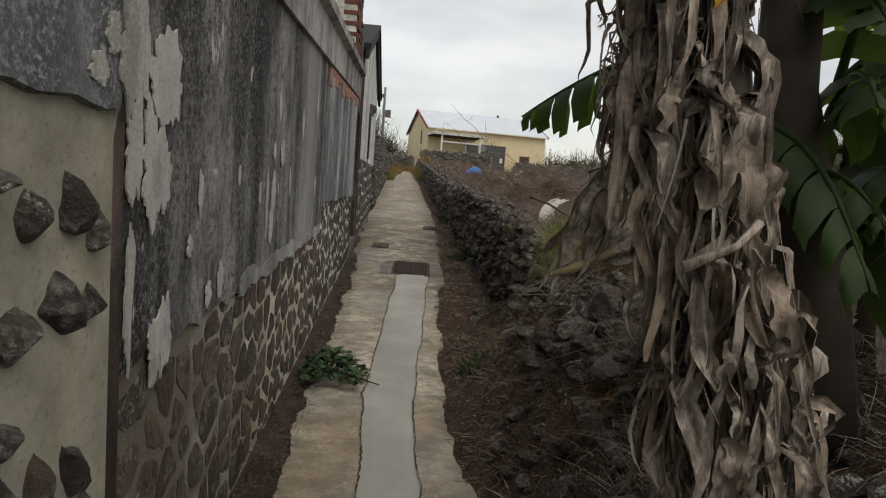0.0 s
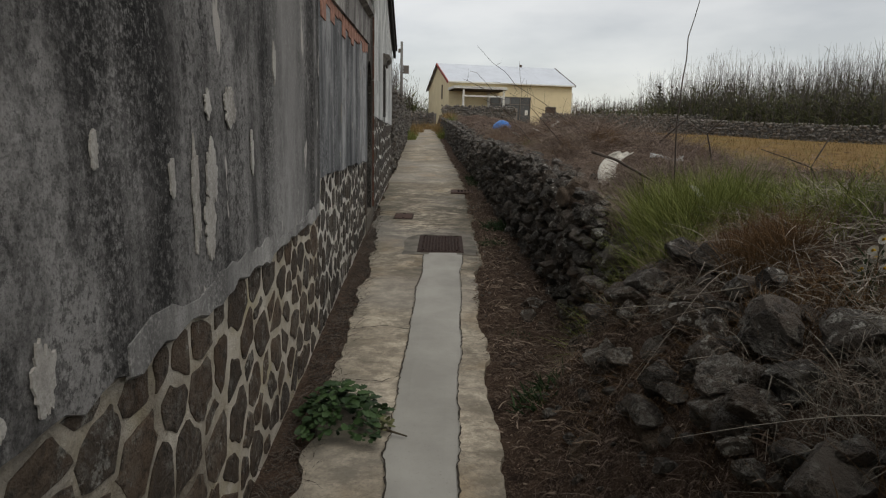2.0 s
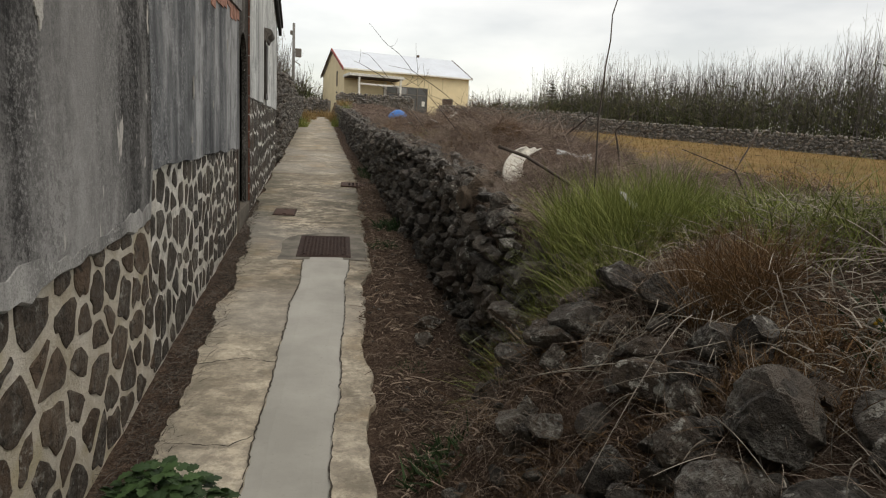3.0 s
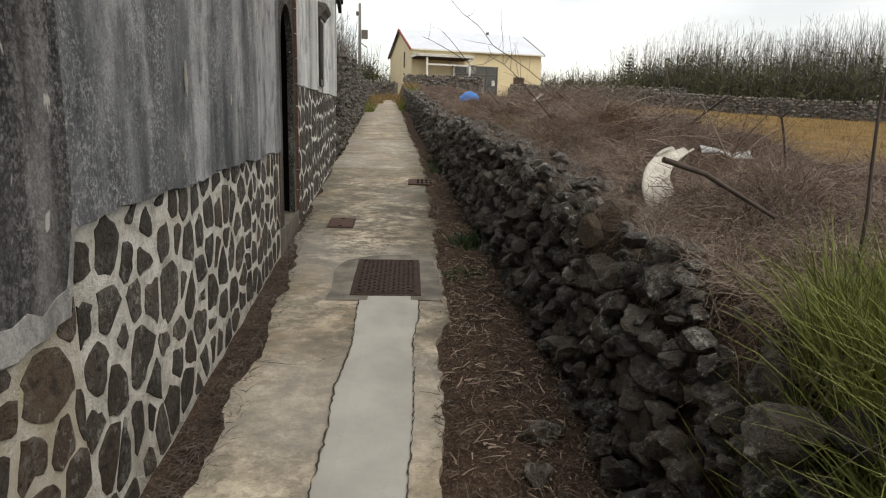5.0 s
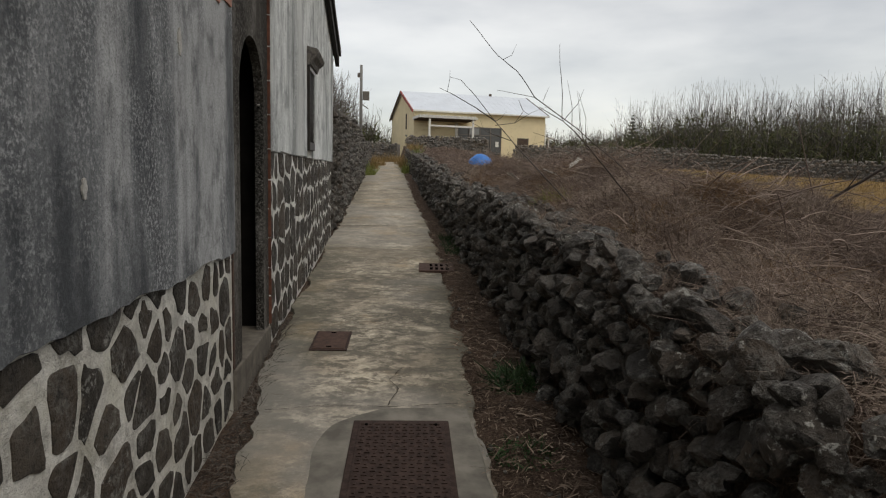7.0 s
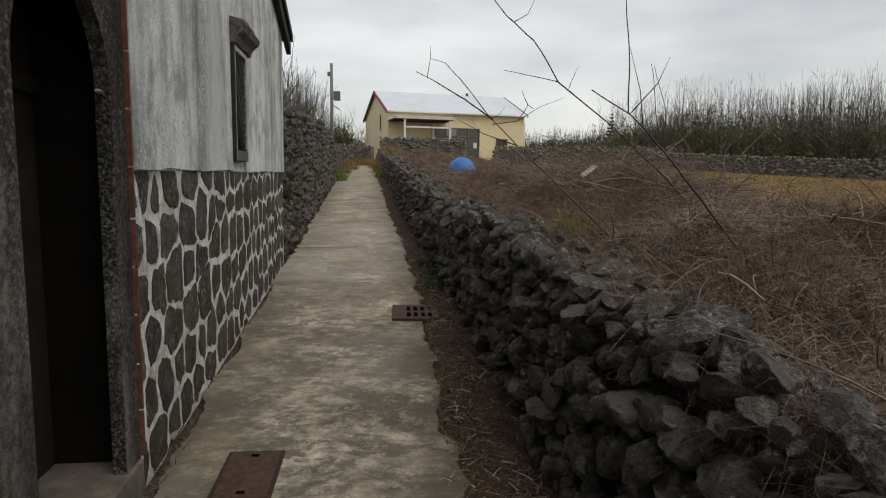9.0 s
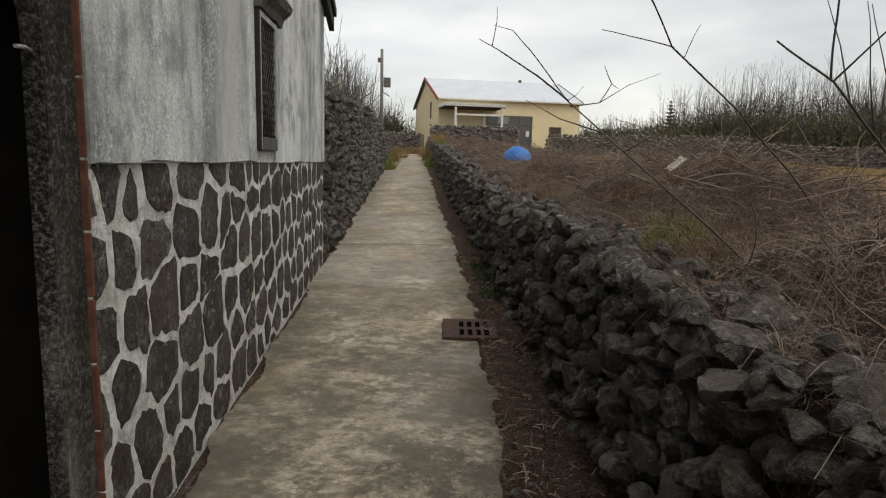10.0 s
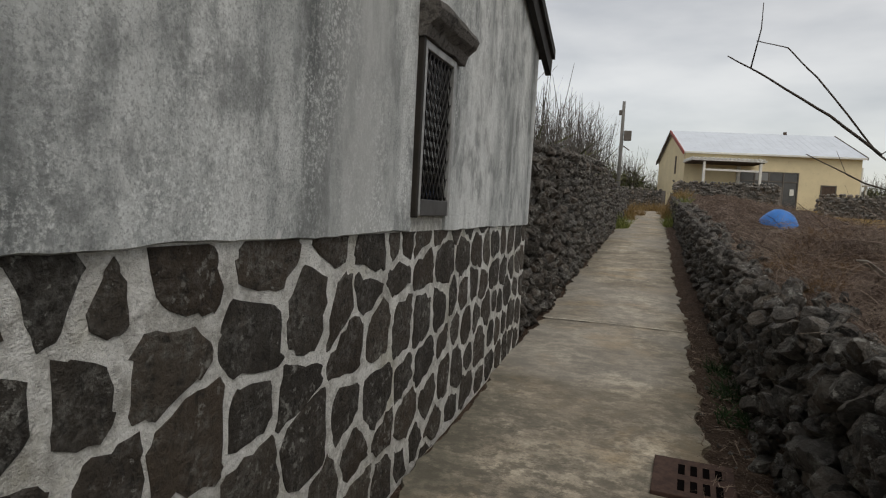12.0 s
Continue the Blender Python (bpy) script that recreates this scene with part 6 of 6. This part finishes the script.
def banana_green():
    s = Shader("banana_leaf_green", 0.6, "object", spec=0.2)
    col = s.mix(s.ramp(s.noise(9, 4), (0.35, 0.0), (0.7, 1.0)), (0.012, 0.025, 0.009), (0.032, 0.058, 0.017))
    glow = s.n.new("ShaderNodeBsdfTranslucent")
    glow.inputs["Color"].default_value = (0.20, 0.30, 0.05, 1)
    both = s.n.new("ShaderNodeMixShader")
    both.inputs[0].default_value = 0.28
    m = s.done(col, s.noise(60, 2, 0.5, s.scaled((1, 0.1, 1))), 0.3, 0.003)
    out = s.n["Material Output"]
    s.l.new(s.b.outputs[0], both.inputs[1])
    s.l.new(glow.outputs[0], both.inputs[2])
    s.l.new(both.outputs[0], out.inputs["Surface"])
    return m


M_DEADLEAF, M_BLEAF = dead_mat(), banana_green()
M_PSEUDO = plain("banana_stem", (0.045, 0.037, 0.028), 0.8, 0, 0.5, 7)
M_YELLOWLEAF = plain("banana_leaf_yellow", (0.50, 0.27, 0.03), 0.7, 0, 0.35, 9)
brg = random.Random(21)


def green_leaf(base, tip, arch_up, width, lobes, parent, hang=0.6, material=None, gaps=(0.0, 0.008, 0.018)):
    """A banana leaf: a rib, and torn lobes along both sides that hang from it."""
    a, b = Vector(base), Vector(tip)
    rib = [a.lerp(b, t) + Vector((0, 0, arch_up * 4 * t * (1 - t))) for t in np.linspace(0, 1, 15)]
    leaf = part("leaf", rod(rib, [0.018 - 0.015 * k / 14 for k in range(15)], 6), M_BLEAF if not material else material, parent)
    way = (b - a).normalized()
    side = way.cross(Vector((0, 0, 1))).normalized()
    for sgn in (1, -1):
        t = 0.12
        while t < 0.97:
            span = brg.uniform(0.6, 1.4) / lobes
            t1 = min(0.985, t + span * 0.97)
            w = width * math.sin(math.pi * min(0.98, t * 0.85 + 0.12)) ** 0.6 * brg.uniform(0.8, 1.1)
            droop = hang * brg.uniform(0.6, 1.3)
            vs, fs = [], []
            for i in range(6):
                v = i / 5
                off = side * sgn * w * v * math.cos(droop * v) - Vector((0, 0, 1)) * w * v * math.sin(droop * (0.3 + 0.9 * v))
                for k in range(4):
                    tt = t + (t1 - t) * k / 3
                    tt = tt + (0.10 * v * span * (1.5 - k)) * (1 if i > 3 else 0.3)
                    r = a.lerp(b, tt) + Vector((0, 0, arch_up * 4 * tt * (1 - tt)))
                    jag = -0.05 * w * abs(wob(k * 3 + t * 30, v * 5, 1)) if i == 5 else 0
                    vs.append(r + off * (1 + jag) + Vector((0, 0, 0.012 * wob(tt * 40, v * 6, 4))))
            for i in range(5):
                for k in range(3):
                    q = i * 4 + k
                    fs.append((q, q + 1, q + 5, q + 4))
            sheet("lobe", vs, fs, material or M_BLEAF, leaf, smooth=True)
            t = t1 + brg.choice(gaps)
    return leaf


def stem(parent, pts, r):
    bm = rod([Vector(p) for p in pts], r, 12)
    for v in bm.verts:
        v.co += Vector((wob(v.co.x * 6, v.co.y * 6, v.co.z * 3), wob(v.co.y * 6, v.co.x * 6 + 4, v.co.z * 3), 0)) * 0.025
    return part("stem", bm, M_PSEUDO, parent)


def ribbon(pts, width, parent, material=None, name="dead_leaf", crumple=1.0):
    """A long torn strip of dry leaf along points, folded and twisted on itself."""
    P = [Vector(p) for p in pts]
    rows, cols, seed = 14, 4, brg.uniform(0, 90)
    vs, fs = [], []
    face = Vector((brg.uniform(-1, 1), -1.2, brg.uniform(-0.3, 0.3)))
    for i in range(rows + 1):
        t = i / rows
        s = t * (len(P) - 1)
        k = min(int(s), len(P) - 2)
        g = s - k
        g = g * g * (3 - 2 * g) * 0.5 + g * 0.5
        mid = P[k].lerp(P[k + 1], g)
        way = (P[k + 1] - P[k]).normalized()
        mid = mid + Vector((wob(seed, t * 4, 0), wob(seed + 9, t * 4, 0), 0.5 * wob(seed, t * 3, 7))) * 0.035 * crumple
        across = way.cross(face).normalized()
        lift = across.cross(way)
        turn = 1.5 * crumple * wob(seed, t * 2.2, 3)
        across, lift = across * math.cos(turn) + lift * math.sin(turn), lift * math.cos(turn) - across * math.sin(turn)
        w = width * (0.35 + 0.65 * math.sin(math.pi * min(1.0, 0.08 + t * 0.9)) ** 0.6)
        if t > 0.85:
            w *= 0.4 + 0.6 * (1 - t) / 0.15
        for c in range(cols + 1):
            u = 2 * c / cols - 1
            ragged = 1 + 0.35 * wob(seed + u * 5, t * 9, 2) * (abs(u) > 0.9)
            fold = w * (0.5 * abs(u) * (0.4 + 1.2 * wob(seed, t * 3, u)) + 0.3 * crumple * wob(seed + u * 2, t * 6, 1))
            vs.append(mid + across * (0.5 * w * u * ragged) + lift * fold)
    for i in range(rows):
        for c in range(cols):
            p = i * (cols + 1) + c
            fs.append((p, p + 1, p + cols + 2, p + cols + 1))
    return sheet(name, vs, fs, material or M_DEADLEAF, parent, smooth=True)


M_PETIOLE = plain("leaf_stalk_dry", (0.33, 0.26, 0.145), 0.8, 0, 0.35, 20)


def trunk(z):
    return Vector((float(np.interp(z, (0.4, 1.1, 1.5, 2.0, 3.4), (0.70, 0.59, 0.49, 0.33, 0.25))), 3.33, z))


plant = thing("banana_plant", (0, 0, 0), "banana plant wrapped in a skirt of grey dead hanging leaves", "banana plant", "banana plants")
stem(plant, [trunk(0.3), trunk(1.0), trunk(1.6), trunk(2.3), trunk(3.5)], [0.09, 0.08, 0.07, 0.06, 0.05])
for k in range(430):
    a = math.radians(brg.uniform(110, 390))
    z = 0.75 + 2.1 * brg.random() ** 0.85
    flare = 0.05 + 0.08 * max(0.0, 1.9 - z)
    c = trunk(z)
    way = Vector((math.cos(a), 0.8 * math.sin(a), 0))
    long = brg.uniform(0.18, 0.5)
    p0 = c + way * 0.045
    p1 = c + way * (flare + brg.uniform(0.0, 0.08)) + Vector((0, 0, -0.25 * long + brg.uniform(0, 0.05)))
    p2 = c + way * (flare + brg.uniform(-0.03, 0.10)) + Vector((0.12 * long * brg.uniform(-0.5, 1), 0, -long))
    ribbon([p0, p1, p2], brg.choice((0.008, 0.012, 0.016, 0.022, 0.03, 0.045)) * brg.uniform(0.8, 1.2), plant, crumple=brg.uniform(0.8, 2.4))
for k in range(46):
    a = math.radians(brg.uniform(170, 380))
    z = 1.25 + 1.5 * brg.random()
    c, far_ = trunk(z), 0.07 + 0.09 * max(0.0, 2.0 - z) + brg.uniform(0, 0.05)
    way = Vector((math.cos(a), 0.8 * math.sin(a), 0))
    p0 = c + way * far_
    drop = Vector((brg.uniform(-0.5, 0.5), brg.uniform(-0.2, 0.2), -1)).normalized() * brg.uniform(0.10, 0.24)
    ribbon([p0, p0 + drop * 0.5 + way * 0.025, p0 + drop], brg.uniform(0.02, 0.05), plant, crumple=brg.uniform(0.4, 1.0))
ribbon([(0.37, 3.25, 1.86), (0.355, 3.22, 1.82), (0.325, 3.22, 1.735)], 0.075, plant, crumple=0.3)
ribbon([(0.30, 3.28, 2.4), (0.31, 3.24, 2.25), (0.31, 3.23, 2.1)], 0.07, plant, M_YELLOWLEAF, "yellow_leaf", 0.5)
part("stalk", rod([(0.43, 3.2, 1.72), (0.38, 3.18, 1.675), (0.29, 3.19, 1.63)], [0.009, 0.007, 0.012], 7), M_DEADLEAF, plant)
n = 380
a = prng.uniform(np.radians(110), np.radians(390), n)
r = prng.uniform(0.06, 0.14, n)
z = prng.uniform(0.9, 2.7, n)
p = np.stack([np.interp(z, (0.4, 1.1, 1.5, 2.0, 3.4), (0.70, 0.59, 0.49, 0.33, 0.25)) + r * np.cos(a), 3.33 + 0.8 * r * np.sin(a), z], 1)
d = np.stack([0.06 * np.cos(a), 0.06 * np.sin(a), -np.ones(n)], 1)
tagged(strands("shredded_fibre", p, d, prng.uniform(0.05, 0.2, n), prng.uniform(0.0008, 0.003, n), 0.7, M_GREY_STRAW, plant, segs=5, taper=0.4), kind="stuff")

plant2 = thing("banana_plant", (0, 0, 0), "banana plant with torn dark green leaves and dry ones below", "banana plant", "banana plants")
cx, cy = 1.32, 4.35
stem(plant2, [(1.14, 3.92, earth(1.14, 3.92) - 0.1), (1.04, 3.95, 1.6), (0.91, 3.97, 2.1), (0.85, 3.97, 3.4)], [0.13, 0.11, 0.095, 0.075])
stem(plant2, [(cx + 0.2, cy, earth(cx, cy) - 0.1), (cx + 0.2, cy, 1.8), (cx + 0.3, cy, 3.2)], [0.12, 0.10, 0.07])
# dead crown that leans towards the path, and the dry strips that slant down from it
PIVOT, LEAN = Vector((-0.1, 2.777, 1.751)), 0.72


def leaning(pts):
    return [PIVOT + (Vector(p) - PIVOT) * LEAN for p in pts]


part("stalk", rod(leaning([(0.74, 3.97, 2.55), (0.62, 3.95, 2.75), (0.5, 3.92, 2.72), (0.42, 3.9, 2.5), (0.43, 3.9, 1.85)]), [0.022, 0.02, 0.017, 0.014, 0.01], 7), M_DEADLEAF, plant2)
for k in range(110):
    z = brg.uniform(1.85, 2.75)
    x, y = 0.44 + brg.uniform(-0.06, 0.08), 3.9 + brg.uniform(-0.06, 0.08)
    a = math.radians(brg.uniform(90, 350))
    out, long = brg.uniform(0.02, 0.09) * (0.5 + (z - 1.85)), brg.uniform(0.12, 0.34)
    ribbon(leaning([(x, y, z), (x + out * math.cos(a), y + out * math.sin(a), z - 0.2 * long), (x + out * 1.1 * math.cos(a), y + out * math.sin(a), z - long)]), LEAN * brg.choice((0.008, 0.012, 0.018, 0.03)), plant2, crumple=brg.uniform(0.6, 1.6))
for p0, p1, w in (((0.34, 3.85, 1.79), (0.176, 3.72, 1.45), 0.022), ((0.38, 3.85, 1.80), (0.205, 3.70, 1.44), 0.026), ((0.29, 3.85, 1.70), (0.185, 3.75, 1.54), 0.06), ((0.33, 3.82, 1.68), (0.22, 3.70, 1.53), 0.055),
        ((0.37, 3.84, 1.79), (0.26, 3.75, 1.62), 0.03), ((0.40, 3.84, 1.78), (0.30, 3.72, 1.52), 0.05), ((0.44, 3.86, 1.80), (0.34, 3.72, 1.54), 0.06), ((0.31, 3.83, 1.74), (0.25, 3.76, 1.56), 0.03),
        ((0.35, 3.82, 1.76), (0.24, 3.74, 1.50), 0.024), ((0.47, 3.88, 1.80), (0.40, 3.76, 1.58), 0.06), ((0.42, 3.84, 1.74), (0.28, 3.70, 1.50), 0.03)):
    a, b = Vector(p0), Vector(p1)
    ribbon(leaning([a + Vector((0.05, 0.03, 0.05)), a, a.lerp(b, 0.6) + Vector((0, 0, 0.012)), b]), LEAN * w, plant2, crumple=0.45)
ribbon(leaning([(0.60, 3.95, 1.80), (0.57, 3.9, 1.70), (0.48, 3.82, 1.60), (0.33, 3.74, 1.55)]), LEAN * 0.12, plant2, crumple=0.5)
ribbon(leaning([(0.58, 3.93, 1.84), (0.54, 3.9, 1.72), (0.44, 3.8, 1.62), (0.36, 3.74, 1.58)]), LEAN * 0.09, plant2, crumple=0.7)
ribbon(leaning([(0.54, 3.9, 1.84), (0.43, 3.84, 1.815), (0.335, 3.8, 1.775)]), LEAN * 0.028, plant2, crumple=0.4)
part("stalk", rod(leaning([(0.46, 3.82, 1.60), (0.39, 3.75, 1.57), (0.28, 3.72, 1.525), (0.19, 3.70, 1.495)]), [0.006, 0.010, 0.011, 0.005], 8), M_PETIOLE, plant2)
for k in range(16):
    a = math.radians(brg.uniform(180, 380))
    z = brg.uniform(1.3, 2.5)
    x, y = cx + 0.2, cy
    ribbon([(x + 0.1 * math.cos(a), y + 0.1 * math.sin(a), z), (x + 0.22 * math.cos(a), y + 0.22 * math.sin(a), z - 0.1), (x + 0.25 * math.cos(a), y + 0.25 * math.sin(a), z - brg.uniform(0.3, 0.6))], brg.uniform(0.04, 0.09), plant2, crumple=1.0)
green_leaf((0.72, 3.95, 2.25), (0.17, 4.28, 2.0), 0.05, 0.17, 13, plant2, 1.5, gaps=(0.008, 0.02, 0.035))
green_leaf((0.85, 3.95, 2.0), (1.0, 3.62, 1.55), 0.10, 0.17, 7, plant2, 0.9)
green_leaf((cx, cy, 2.1), (0.95, 3.62, 2.02), 0.12, 0.17, 6, plant2, 0.9)
green_leaf((cx, cy, 2.1), (1.5, 3.65, 1.55), 0.22, 0.24, 5, plant2, 0.7)
green_leaf((cx - 0.05, cy - 0.1, 2.2), (1.12, 3.85, 2.75), 0.03, 0.2, 5, plant2, 0.2)
green_leaf((cx, cy, 2.2), (1.9, 4.1, 2.1), 0.25, 0.25, 5, plant2, 0.6)
green_leaf((cx + 0.1, cy, 1.7), (1.2, 3.45, 1.38), 0.12, 0.2, 5, plant2, 0.9)
green_leaf((0.74, 4.0, 2.2), (0.62, 4.75, 2.25), 0.12, 0.16, 6, plant2, 0.9)
for k in range(6):
    a = math.radians(brg.uniform(225, 320))
    z = brg.uniform(1.7, 2.7)
    green_leaf((0.98, 3.98, z), (0.98 + 0.5 * math.cos(a), 3.98 + 0.3 * math.sin(a), z + brg.uniform(-0.3, 0.25)), 0.08, 0.15, 6, plant2, brg.uniform(0.6, 1.3))
for k in range(7):
    a = math.radians(brg.uniform(170, 330))
    z = brg.uniform(1.5, 2.6)
    green_leaf((cx + 0.05, cy, z), (cx + 0.75 * math.cos(a), cy + 0.75 * math.sin(a), z + brg.uniform(-0.45, 0.2)), 0.12, 0.19, 6, plant2, brg.uniform(0.6, 1.3))
green_leaf((cx + 0.4, cy + 0.3, 2.4), (1.35, 4.3, 3.0), 0.1, 0.24, 4, plant2, 0.3)
